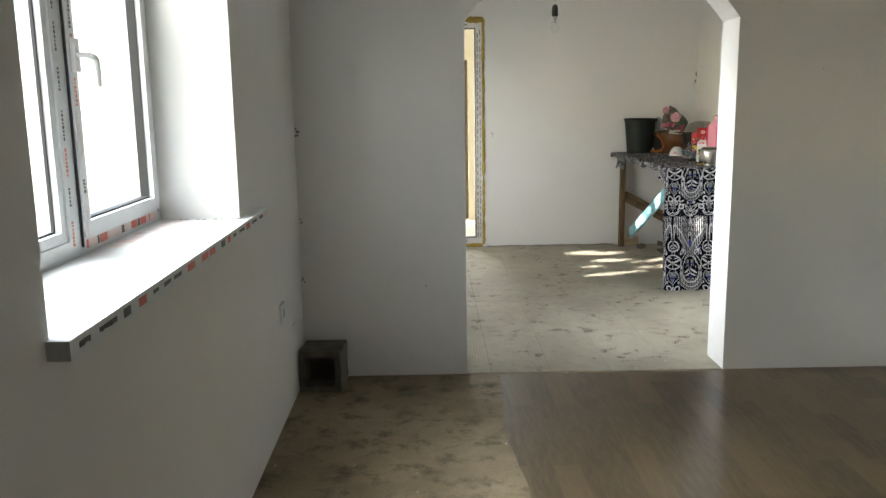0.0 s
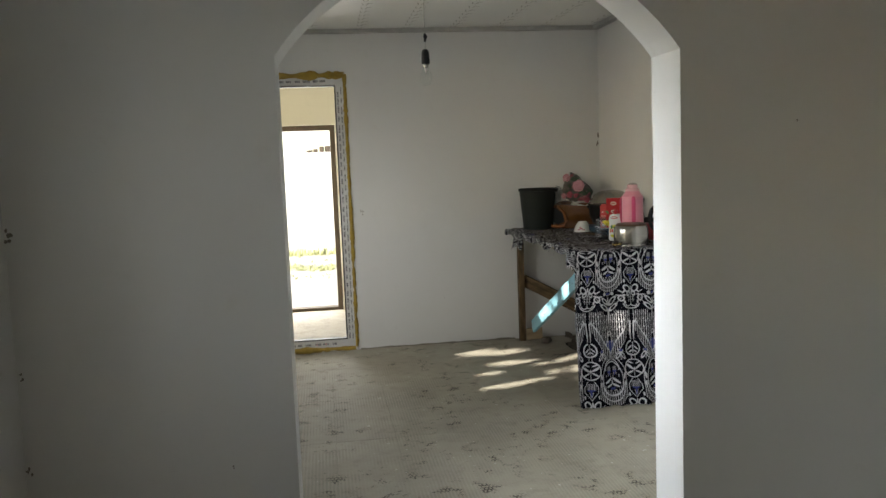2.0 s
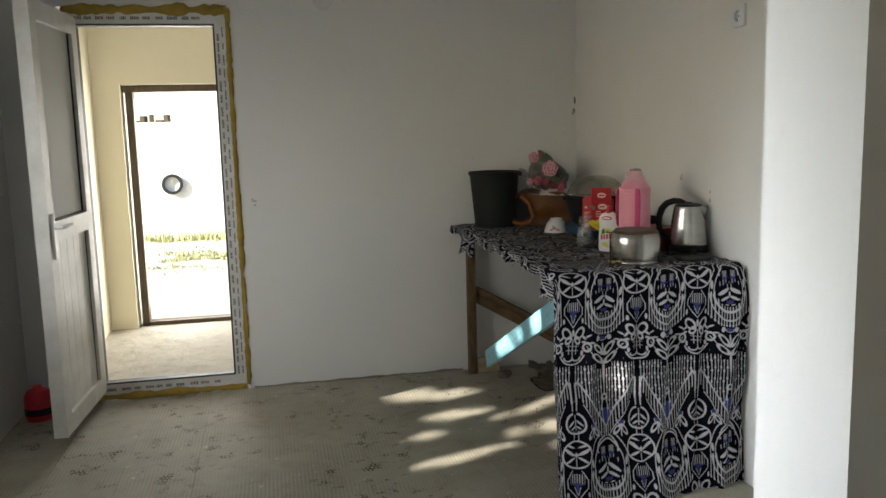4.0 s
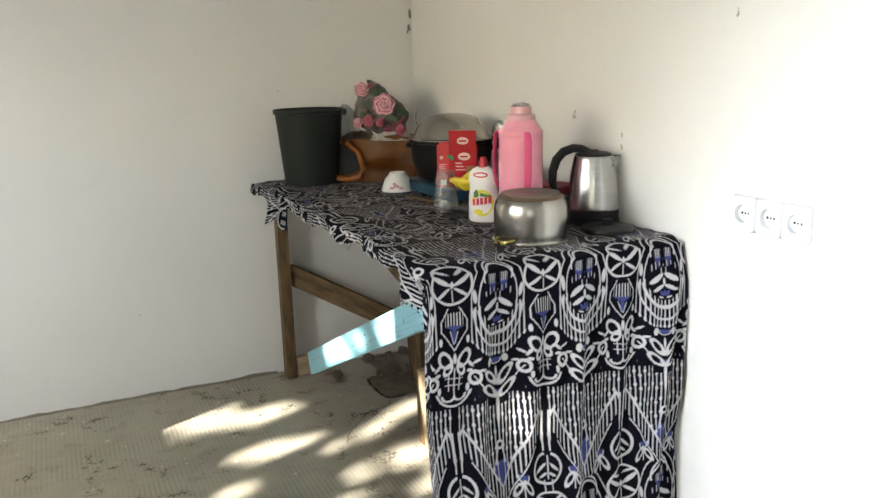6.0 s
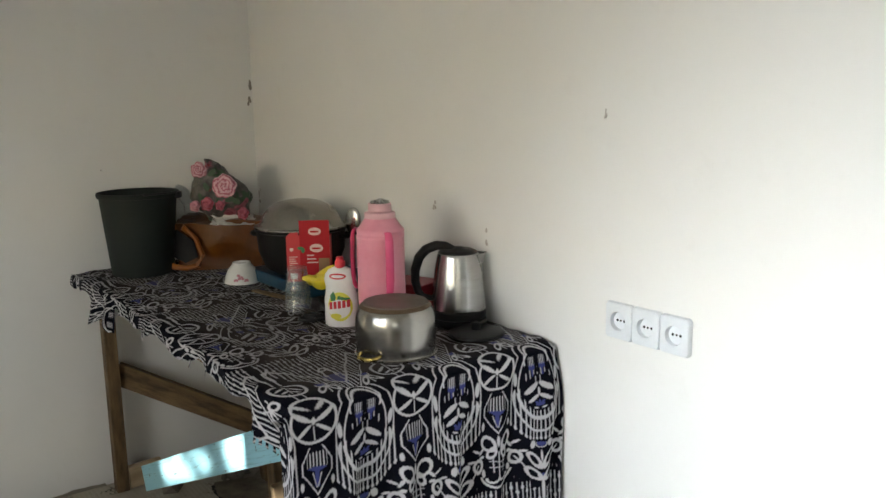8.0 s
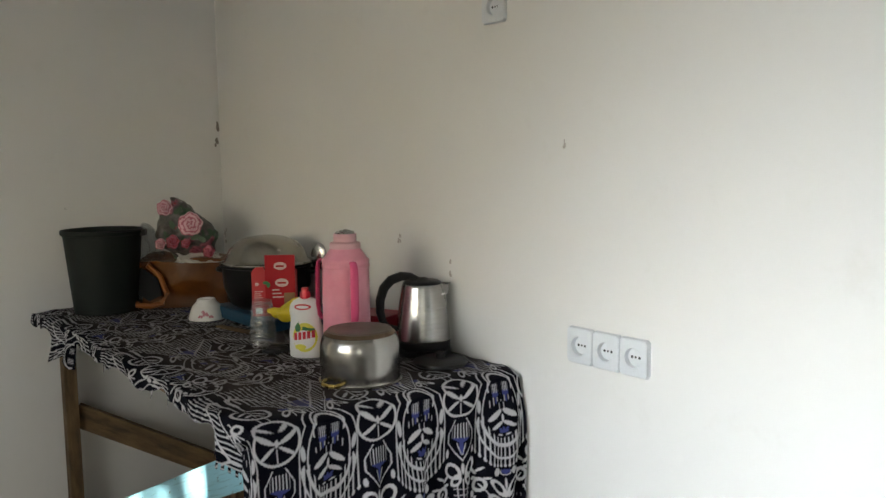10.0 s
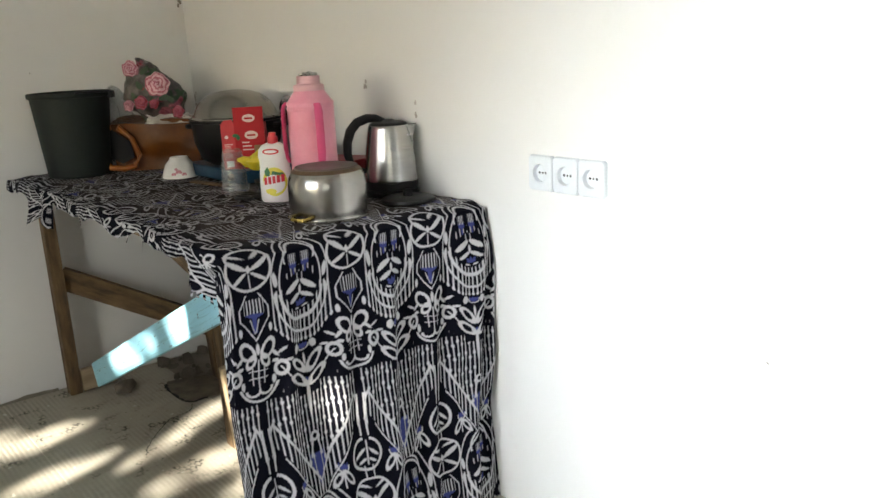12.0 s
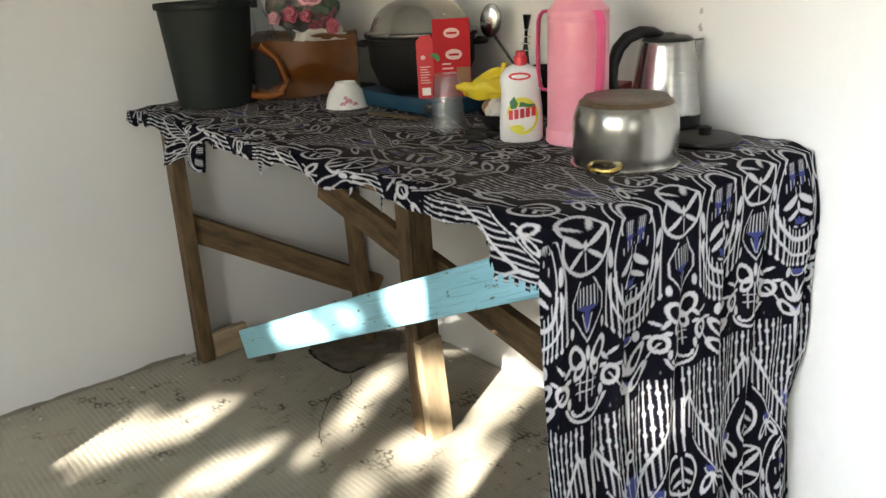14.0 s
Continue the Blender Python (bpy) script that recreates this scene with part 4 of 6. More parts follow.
SCUFF = surf("plaster_scuff", (0.16, 0.14, 0.12), (0.30, 0.28, 0.25), 60, 200, 0.9)
PALE_SCUFF = surf("pale_scuff", (0.40, 0.37, 0.34), (0.54, 0.51, 0.48), 60, 200, 0.9)
for k, (pl, wl, w, h, mt) in enumerate((((2.428, YC, 1.49), "n", 0.02, 0.10, SCUFF), ((XR, 7.635, 1.08), "e", 0.02, 0.07, PALE_SCUFF), ((XR, 6.177, 1.083), "e", 0.010, 0.045, PALE_SCUFF),
                                        ((XR, 6.411, 1.14), "e", 0.015, 0.045, PALE_SCUFF), ((1.826, YC, 1.22), "n", 0.006, 0.006, SCUFF), ((0.62, YC, 1.02), "n", 0.03, 0.04, PALE_SCUFF),
                                        ((-0.575, YA, 1.20), "n", 0.02, 0.06, SCUFF), ((-0.578, YA, 0.49), "n", 0.02, 0.03, SCUFF), ((-0.57, YA, 0.78), "n", 0.012, 0.02, SCUFF), ((2.29, YA, 1.22), "n", 0.02, 0.05, SCUFF),
                                        ((2.295, YA, 0.98), "n", 0.012, 0.025, SCUFF), ((0.02, YA, 0.45), "n", 0.008, 0.01, SCUFF), ((XR, 5.1, 0.62), "e", 0.006, 0.006, SCUFF), ((XR, 4.75, 1.22), "e", 0.006, 0.006, SCUFF), ((XR, 5.75, 1.42), "e", 0.006, 0.03, PALE_SCUFF),
                                        ((XL, 3.85, 0.35), "w", 0.05, 0.012, PALE_SCUFF), ((1.2, YC, 0.35), "n", 0.006, 0.006, SCUFF), ((1.9, YA, 1.46), "n", 0.005, 0.01, SCUFF))):
    scuff("plaster_mark", "small dark scuff in the wall plaster", pl, wl, w, h, 50 + k, mt)

# ragged gap under the kitchen wall
bm = bmesh.new()
vs = []
n = 110
for i in range(n + 1):
    x = 0.56 + (1.74 - 0.56) * i / n
    h = 0.008 + 0.012 * max(0, noise.noise((x * 7, 0, 0)) + 0.3 * noise.noise((x * 25, 2, 0)) + 0.2)
    vs.append((bm.verts.new((x, YC - 0.003, 0)), bm.verts.new((x, YC - 0.003, h))))
for a, b in zip(vs, vs[1:]):
    bm.faces.new((a[0], b[0], b[1], a[1]))
tagged(finish("plaster_gap", bm, JOINT), "dark ragged gap between wall plaster and floor", "gap", "", "structure")

# ---- the table ----
TZ = 0.846
table = thing("trestle_table", "rough brown timber work table braced with a blue board", "table")
for k in range(4):
    part("top_plank", box(1.705 + k * 0.181, 5.915, TZ - 0.028, 1.705 + k * 0.181 + 0.178, YC - 0.008, TZ - 0.003, 0.002), OLD_WOOD, table)
board("leg", (1.780, 7.575, 0.0), (1.780, 7.575, TZ - 0.03), 0.05, 0.045, OLD_WOOD, table, up=(0, 1, 0))
board("leg", (2.050, 6.715, 0.0), (2.036, 6.715, TZ - 0.03), 0.058, 0.07, OLD_WOOD, table, up=(0, 1, 0))
board("leg", (2.395, 7.55, 0.0), (2.39, 7.55, TZ - 0.03), 0.05, 0.045, OLD_WOOD, table, up=(0, 1, 0))
board("leg", (2.26, 7.31, 0.0), (2.215, 7.30, TZ - 0.03), 0.05, 0.04, OLD_WOOD, table, up=(0, 1, 0))
board("leg", (2.38, 6.03, 0.0), (2.38, 6.03, TZ - 0.03), 0.06, 0.05, OLD_WOOD, table, up=(0, 1, 0))
board("brace", (1.80, 7.60, 0.46), (2.33, 7.325, 0.17), 0.085, 0.03, OLD_WOOD, table, label="brown diagonal brace")
board("brace", (2.10, 7.25, 0.60), (2.12, 6.06, 0.275), 0.085, 0.03, OLD_WOOD, table, label="brown diagonal brace")
board("foot_block", (1.806, 7.565, 0.048), (1.93, 7.565, 0.052), 0.085, 0.03, PALE_WOOD, table)
board("blue_board", (1.782, 7.245, 0.172), (1.786, 6.00, 0.742), 0.088, 0.022, BLUE_PAINT, table, label="pale blue painted board with chipped paint")
# a paler board against the lower 0.3 m of the middle leg
board("leg_pale_board", (2.050, 6.668, 0.0), (2.026, 6.668, 0.300), 0.028, 0.074, PALE_WOOD, table, up=(0, 1, 0))

# ---- the tablecloth ----


def wavy(u, v, k):
    return np.sin(u * k + 1.3 * np.sin(v * k * 0.7 + 0.4)) + 0.6 * np.sin(v * k * 1.3 + 2.1 * np.sin(u * k * 0.45))


def ikat(u, v):
    """The woven print at (u, v) metres: white, and blue, as weights."""
    P, R, U, UX = 0.245, 0.620, 0.00085, 0.000918
    u = u + 0.0004 * np.sin(v * 900) * np.sin(v * 173 + u * 60) + 0.0010 * wavy(u, v, 40)
    v = v + 0.0010 * np.sin(u * 1000) * np.sin(u * 211 + v * 40) + 0.0016 * wavy(v, u, 60)
    y = (v - R * np.floor(v / R)) / U - 40
    y = np.interp(y, [-40, 75, 375, 690], [-40, 75, 450, 690])
    x = (u - P * np.round(u / P)) / UX
    a = np.abs(x)
    b = P / 2 / UX - a
    c = np.where(x > 0, b, -b)
    white = np.zeros_like(u)
    blue = np.zeros_like(u)

    def ink(d, w):
        return np.clip((w * 0.72 - np.abs(d)) / 1.4 + 0.5, 0, 1)

    def put(q):
        np.maximum(white, q, out=white)

    def dye(q):
        np.maximum(blue, q, out=blue)

    def within(q, lo, hi):
        return np.clip((q - lo) / 1.5, 0, 1) * np.clip((hi - q) / 1.5, 0, 1)

    def ring(px, py, rx, ry, w):
        return ink((np.sqrt((px / rx) ** 2 + (py / ry) ** 2) - 1) * min(rx, ry), w)

    def lean(px, py, rx, ry, turn, w):
        ca, sa = math.cos(turn), math.sin(turn)
        return ring(px * ca + py * sa, py * ca - px * sa, rx, ry, w)

    def dot(px, py, rx, ry):
        return np.clip((1 - np.sqrt((px / rx) ** 2 + (py / ry) ** 2)) * min(rx, ry) / 1.6 + 0.5, 0, 1)

    def leaf(px, py, rx, ry, turn):
        ca, sa = math.cos(turn), math.sin(turn)
        return dot(px * ca + py * sa, py * ca - px * sa, rx, ry)

    def bars(q, pitch, w):
        return ink((q / pitch - np.round(q / pitch)) * pitch, w)

    def beaded(q, pitch, w, step):
        k = np.round(q / pitch)
        yy = y + 11 * (k % 2)
        return np.maximum(bars(q, pitch, w), dot(q - k * pitch, (yy / step - np.round(yy / step)) * step, 3.6, 5))

    def fork(q, y0, half, teeth):
        put(bars(q, 2 * half / teeth, 1.7) * within(np.abs(q), -9, half) * within(y, y0, y0 + 30))
        dye(within(np.abs(q), -9, half) * within(y, y0 + 24, y0 + 44 - np.abs(q) * 0.5))
        dye(within(np.abs(q), -9, half * 0.3) * within(y, y0 + 38, y0 + 60))

    def tulip(px, y0, k):
        p = np.abs(px)
        dye(within(y, y0 - 0.7 * np.abs(p - 0.0) * (p < 4 * k) - (p > 9 * k) * 4, y0 + 20 * k - 0.8 * p) * (p < 11 * k))
        put(ring(px, y - y0 - 6 * k, 13.5 * k, 15 * k, 2.0) * (y > y0 + 2 * k))

    # the hanging arch: two forks, leaf chevrons, a small flower, fringe
    for d in (-18, 18):
        fork(x - d, 0, 11, 4)
    put(ring(a, y - 90, 60, 118, 2.4) * (y < 120))
    put(ring(a, y - 90, 62, 124, 4.6) * (y > 110))
    put(ring(a, y - 80, 80, 140, 2.2) * (y < 120))
    put(ring(a, y - 90, 76, 168, 2.6) * (y > 120))
    put(ring(a, y - 10, 42, 52, 3.2) * (y < 24))
    put(leaf(a - 70, y - 62, 6, 22, 0.1))
    put(leaf(a - 72, y - 118, 5, 18, -0.1))
    put(ink(a - 8, 1.6) * within(y, 58, 84))
    put(leaf(a - 24, y - 96, 28, 8.5, 0.72))
    put(leaf(a - 19, y - 132, 22, 7.0, 0.62))
    put(dot(a, y - 108, 4, 14))
    dye(dot(a, y - 158, 15, 9) * (y > 152))
    dye(leaf(a - 9, y - 152, 11, 4, -0.9))
    dye(dot(a, y - 150, 4, 9))
    put(leaf(a - 13, y - 172, 9, 3, -0.5))
    fr = (np.sqrt((a / 52) ** 2 + ((y - 90) / 96) ** 2) > 1) * within(y, 96, 292 - 0.010 * a ** 2) * (a < 84)
    put(bars(x, 11.5, 2.3) * fr)
    put(dot((x / 11.5 - np.round(x / 11.5)) * 11.5, y - 286 + 0.010 * a ** 2, 3.4, 7) * (a < 84))
    # the wheel and the fork in its lozenge
    put(ring(b, y - 18, 56, 56, 4.6))
    disc = np.hypot(b / 55, (y - 18) / 52) < 1
    put(leaf(b - 28, y - 6, 27, 6.5, -0.62) * disc)
    put(leaf(b - 30, y + 20, 24, 4, -0.35) * disc)
    put(leaf(b - 26, y - 42, 24, 5, 0.55) * disc)
    put(dot(b, y - 20, 4.5, 11) + dot(b, y - 20, 11, 4.5))
    put(ink(b, 2.0) * within(y, 34, 70))
    hexa = np.maximum(b, 0.0) + np.clip(y - 165, 0, None) * 0.55 + np.clip(128 - y, 0, None) * 0.5
    put(ink(hexa - 38, 2.6) * within(y, 84, 238))
    put(bars(c, 8.5, 2.0) * within(b, -9, 26) * within(y, 100, 150))
    dye(within(b, -9, 24 - 1.3 * np.clip(y - 152, 0, None)) * within(y, 148, 166))
    dye(within(b, -9, 6) * within(y, 160, 212))
    put(ink(b - 11 + (y - 168) * 0.22, 1.6) * within(y, 168, 214))
    put(dot(b - 40, y - 205, 5, 15))
    # looped heads with side rings
    put(lean(b - 26, y - 268, 16, 27, 0.35, 5.0))
    put(lean(b - 17, y - 304, 9, 20, -0.25, 4.0))
    put(leaf(b - 44, y - 292, 16, 4.5, 1.0))
    put(leaf(b, y - 262, 4, 18, 0))
    put(leaf(b - 62, y - 288, 14, 4, -0.7))
    put(ink(b, 2.0) * within(y, 296, 398))
    for yy in (338, 362):
        put(ink(y - yy, 2.0) * within(b, -9, 24))
    put(ink(b - 14, 1.8) * within(y, 324, 382))
    put(ring(b - 58, y - 346, 14, 22, 5.6))
    put(dot(b - 78, y - 322, 11, 5))
    put(dot(b - 44, y - 318, 8, 6))
    put(dot(b - 40, y - 378, 5, 14))
    put(ring(b - 16, y - 398, 17, 16, 4.6) * (y > 396))
    put(ring(b, y - 372, 50, 62, 4.2) * (y > 388))
    # the tulip plant with paired leaves
    tulip(x, 302, 1.1)
    put(dot(a - 26, y - 306, 9, 16))
    put(lean(a - 24, y - 366, 11, 34, 0.55, 4.4))
    put(lean(a - 27, y - 418, 12, 32, 0.75, 4.4))
    put(ink(a - 58 + (y - 380) * 0.5, 2.6) * within(y, 340, 440))
    put(dot(a, y - 358, 3, 20))
    tulip(x, 420, 0.9)
    put(dot(a, y - 475, 4.5, 40))
    put(ink(a, 2.2) * within(y, 470, 550))
    # beaded bars, a zigzag band, and what stands in its valleys
    zig = np.where(b > 22, 500 + (b - 22) * 1.42, 500 + (22 - b) ** 2 * 0.22)
    put(beaded(x, 12, 1.9, 36) * within(y, 442 + 0.0 * b + 24 * (a < 36), zig) * (a > 9) * (b > 7))
    put(ink((y - zig) * 0.62, 4.2) * (b > 5))
    put(bars(x, 11, 2.2) * within(y, zig, zig + 52) * (b > 10))
    put(ink(b - 9, 3.0) * within(y, 500, 596))
    put(ink((y - zig - 58) * 0.62, 2.2) * (b > 34))
    put(ring(a, y - 560, 9, 9, 4.0))
    put(ink(a - 6 - (y - 565) * 0.3, 3.0) * within(y, 565, 606))
    dye(within(y, 596, 676 - a * 2.4) * (a < 26))
    put(dot(a, y - 668, 4, 16))
    put(ring(b, y - 636, 40, 34, 4.2) * (y > zig + 60))
    put(leaf(b - 18, y - 634, 16, 3.5, 0.6))
    put(ink(b, 2.2) * within(y, 606, 660))
    put(leaf(b - 12, y - 650, 11, 3, 0.5))
    put(ink(b - 10, 2.0) * within(y, 660, 690))
    tulip(b - 74, 636, 0.9)
    put(ink(b - 74, 2.2) * within(y, 654, 690))
    put(lean(b - 62, y - 668, 7, 18, 0.6, 3.0))
    put(lean(b - 88, y - 672, 6, 16, -0.6, 2.8) * (y > zig + 50))
    # thin bars fill what the motifs leave bare
    q = white
    for axis in (0, 1, 0, 1):
        cs = np.cumsum(np.pad(q, [(8, 7) if k == axis else (0, 0) for k in (0, 1)], mode='edge'), axis=axis)
        q = (cs[15:] - cs[:-15]) / 15 if axis == 0 else (cs[:, 15:] - cs[:, :-15]) / 15
    put(bars(x, 13, 1.7) * np.clip((0.07 - q) / 0.02, 0, 1) * (blue < 0.2) * (np.sin(y * 0.11 + np.round(x / 13) * 2.1) > -0.7))
    return np.clip(white, 0, 1), np.clip(blue, 0, 1)


W0, W1, STEP = -0.15, 0.755, 0.0016
S0, S1 = -0.846, 1.755
nw, ns = int((W1 - W0) / STEP), int((S1 - S0) / STEP)
wv = W0 + (W1 - W0) * np.arange(nw + 1) / nw
sv = S0 + (S1 - S0) * np.arange(ns + 1) / ns
Wg, Sg = np.meshgrid(wv, sv)
drop = np.clip(-Sg, 0, None)
top = np.clip(Sg, 0, None)
# folds of the hanging end
folds = 0.012 * np.sin(Wg * 21 + 0.5) + 0.008 * np.sin(Wg * 47 + 1.0 + drop * 3) + 0.006 * np.sin(Wg * 90 + drop * 9)
flare = 0.10 * (drop / 0.85) ** 2.8 * (1 - 0.75 * np.clip((Wg - 0.35) / 0.35, 0, 1))
side = 0.036 * np.clip((Wg - 0.60) / 0.15, 0, 1) ** 1.4 * np.sin(np.clip(drop / 0.56, 0, 1) ** 0.9 * math.pi)
X = 1.688 + Wg
Y = 5.905 + top - flare - folds * np.clip(drop / 0.18, 0, 1) * np.clip(0.15 + Wg / 0.12, 0, 1) - side * (1 + 0.25 * np.sin(drop * 17))
rr = 0.022
Y = Y - rr * np.clip(1 - top / rr, 0, 1) ** 2 * 0.6
Z = TZ + 0.003 - drop - rr * np.clip(1 - top / 0.04, 0, 1) ** 2 * 0.5
# ruffled front edge over the planks
over = np.clip(0.012 - Wg, 0, None)
hang = 0.92 + 0.10 * np.sin(top * 13) + 0.08 * np.sin(top * 31 + 1)
ontop = np.clip(top / 0.06, 0, 1)
X = np.where(Wg < 0.012, X + over * (0.86 + 0.12 * np.sin(top * 43)) * np.clip(top / 0.015, 0, 1), X)
Z = Z - over * hang * np.clip(top / 0.015, 0, 1)
X = X - 0.007 * ontop * (1.3 + np.sin(top * 9)) * np.clip(1 - Wg / 0.1, 0, 1) - 0.004 * np.clip((top - 1.62) / 0.06, 0, 1) * np.clip(1 - Wg / 0.08, 0, 1)
Z = Z + 0.004 * ontop * np.clip(1 - Wg / 0.3, 0, 1) * np.sin(top * 17 + Wg * 12)
Z = Z + (0.0016 * np.sin(X * 63 + Y * 21) + 0.0012 * np.sin(Y * 77 - X * 30) + 0.0016) * np.clip(top / 0.05, 0, 1)
# draped corner and the side near the wall
X = X - 0.010 * (drop / 0.85) * np.clip(1 - Wg / 0.25, 0, 1)
X = X + 0.006 * np.sin(drop * 14) * np.clip(drop / 0.2, 0, 1) * np.clip(1 - Wg / 0.2, -0.2, 1)
X = np.where(Wg > 0.70, X - 0.02 * np.clip((Wg - 0.70) / 0.08, 0, 1) + 0.006 * np.sin(drop * 11) * np.clip(drop / 0.1, 0, 1), X)
X = np.minimum(X, 2.434)
# the end wraps a little way round the front corner
back = np.clip(-Wg, 0, None) * np.clip(drop / 0.02, 0, 1)
X = np.where((Wg < 0) & (Sg < 0), X + back * 0.97, X)
Y = np.where((Wg < 0) & (Sg < 0), Y + back * 0.8, Y)
Z = np.maximum(Z, 0.004 + 0.004 * np.sin(Wg * 60) ** 2)
Y = np.minimum(Y, YC - 0.004)
white, blue = ikat(Wg - 0.179, np.where(Sg < 0, drop, -top * 0.98) + 0.028 + 0.62 * 8)
blue = blue * (Wg > 0.005)
pw = white[..., None]
pb = (blue * (1 - white * 0.9))[..., None]
ink_c = np.array([0.005, 0.005, 0.009])
col = ink_c * (1 - pw) + np.array([0.49, 0.485, 0.505]) * pw
col = col * (1 - pb) + np.array([0.045, 0.055, 0.19]) * pb
dusty = np.clip(top / 0.12, 0, 1) * np.clip((Wg - 0.02) / 0.1, 0.0, 1) * 0.70
faces = np.arange((ns + 1) * (nw + 1)).reshape(ns + 1, nw + 1)
quads = np.stack([faces[:-1, :-1], faces[:-1, 1:], faces[1:, 1:], faces[1:, :-1]], -1).reshape(-1, 4)
# torn ends: loose quads left out along the front edge
fw_mid, fs_mid = (Wg[:-1, :-1] + 0 * Sg[:-1, :-1]).reshape(-1), Sg[:-1, :-1].reshape(-1)
def flap(q, lo, hi, e=0.008):
    return np.clip((q - lo) / e, 0, 1) * np.clip((hi - q) / e, 0, 1)


lim = -0.026 - 0.006 * np.sin(fs_mid * 23) - 0.004 * np.sin(fs_mid * 61) - 0.084 * flap(fs_mid, 1.22, 1.45) - 0.05 * flap(fs_mid, 0.012, 0.13, 0.03)
lim = lim - 0.045 * flap(fs_mid, 0.885, 0.915, 0.004) - 0.03 * flap(fs_mid, 0.43, 0.442, 0.003) - 0.02 * flap(fs_mid, 0.53, 0.54, 0.003) - 0.012 * (np.sin(fs_mid * 400) > 0.2) * flap(fs_mid, -0.1, 0.14)
wrap = -0.045 + 0.012 * np.sin(fs_mid * 14)
quads = quads[np.where(fs_mid > 0, fw_mid > lim, fw_mid > wrap)]
me = bpy.data.meshes.new("tablecloth")
me.from_pydata(np.stack([X, Y, Z], -1).reshape(-1, 3).tolist(), [], quads.tolist())
att = me.attributes.new("print", 'FLOAT_COLOR', 'POINT')
att.data.foreach_set("color", np.concatenate([col, dusty[..., None]], -1).astype(np.float32).reshape(-1))
me.polygons.foreach_set("use_smooth", [True] * len(me.polygons))
me.materials.append(CLOTH)
tagged(new("tablecloth", me), "black, white and blue ikat cotton cloth hanging to the floor", "tablecloth")

# ---- things on the table ----
TT = TZ + 0.007


def on(x, y, z, rx=0, ry=0, rz=0):
    return pose(x + 0.042, y - 0.027, z, rx, ry, rz)


bucket = thing("bucket", "dark grey plastic bucket standing against the wall", "bucket", m=on(1.855, 7.500, TT) @ Matrix.Diagonal((0.975, 0.975, 1, 1)))
part("body", lathe([(0.0, 0.002), (0.104, 0.0), (0.1105, 0.004), (0.111, 0.012), (0.1365, 0.288), (0.134, 0.291), (0.107, 0.014), (0.0, 0.010)], 56), BUCKET, bucket, smooth=True)
part("rim", lathe([(0.1355, 0.279), (0.1415, 0.280), (0.1435, 0.283), (0.1440, 0.294), (0.1425, 0.2975), (0.1370, 0.298), (0.1345, 0.294), (0.134, 0.285)], 56), BUCKET, bucket, "thin folded rim", smooth=True)
part("bail", tube([(0.1455 * math.cos(a), 0.1455 * math.sin(a), 0.287 - 0.010 * math.sin(a)) for a in (math.pi * (-0.55 + 0.95 * i / 24) for i in range(25))], 0.0032, 8), BLACK_PLASTIC, bucket, "black wire bail lying on the rim", smooth=True)
part("lug", box(0.138, -0.016, 0.272, 0.158, 0.016, 0.296, 0.004), BLACK_PLASTIC, bucket, "black bail lug", m=pose(0, 0, 0, 0, 0, -35))

# the orange carrier bag with a carton inside, and a flowered bag on it
bag = thing("carrier_bag", "orange-brown plastic carrier bag holding a carton", "bag", m=on(2.14, 7.44, TT, 0, 0, -34))
bm = box(-0.155, -0.085, 0.0, 0.165, 0.10, 0.178)
bmesh.ops.subdivide_edges(bm, edges=bm.edges[:], cuts=14, use_grid_fill=True)
for v in bm.verts:
    k = v.co.z / 0.178
    v.co.x *= 1.0 - 0.06 * (1 - k)
    v.co += Vector(noise.noise_vector(v.co * 9)) * 0.016 + Vector(noise.noise_vector(Vector((v.co.x * 14, v.co.y * 14, v.co.z * 9)))) * 0.007 + Vector(noise.noise_vector(v.co * 40)) * 0.005
    v.co.z = max(v.co.z, 0.0)
part("sack", bm, ORANGE_BAG, bag, smooth=True)
bm = bmesh.new()
tube([(-0.150, -0.095, 0.17), (-0.185, -0.115, 0.15), (-0.195, -0.12, 0.11), (-0.19, -0.12, 0.06), (-0.16, -0.12, 0.022), (-0.115, -0.115, 0.010), (-0.07, -0.11, 0.02), (-0.055, -0.108, 0.06), (-0.075, -0.105, 0.12), (-0.12, -0.10, 0.165)],
     [0.010, 0.009, 0.008, 0.010, 0.013, 0.012, 0.012, 0.009, 0.007, 0.008], 14, bm=bm)
crumple(bm, 0.012, 55)
part("handle", bm, ORANGE_HANDLE, bag, "twisted orange handle loop", smooth=True)
# flat near-black plate: painted shade inside the handle loop
part("opening", plate([(-0.145, 0.155), (-0.17, 0.13), (-0.172, 0.06), (-0.12, 0.03), (-0.075, 0.05), (-0.085, 0.11)], 0.004), BLACK_AND_SHADE, bag, m=pose(0, -0.101, 0))
flo = thing("flowered_bag", "crumpled film bag with pink roses standing on the carrier bag", "bag", m=on(2.145, 7.41, TT + 0.172, 0, 0, -32))
bm = bmesh.new()
bmesh.ops.create_icosphere(bm, subdivisions=5, radius=1.0)
for v in bm.verts:
    k = (v.co.z + 1) / 2
    w = (0.128 - 0.072 * k) * (1 + 0.10 * math.sin(v.co.x * 9 + v.co.z * 4))
    v.co = Vector((v.co.x * w - 0.050 * k, v.co.y * 0.075 * (1.1 - 0.5 * k), 0.005 + 0.228 * k))
    v.co += Vector(noise.noise_vector(v.co * 13)) * 0.024 + Vector(noise.noise_vector(v.co * 45)) * 0.009
    v.co.z = max(v.co.z, 0.0)
part("sack", bm, FLORAL, flo, smooth=True)


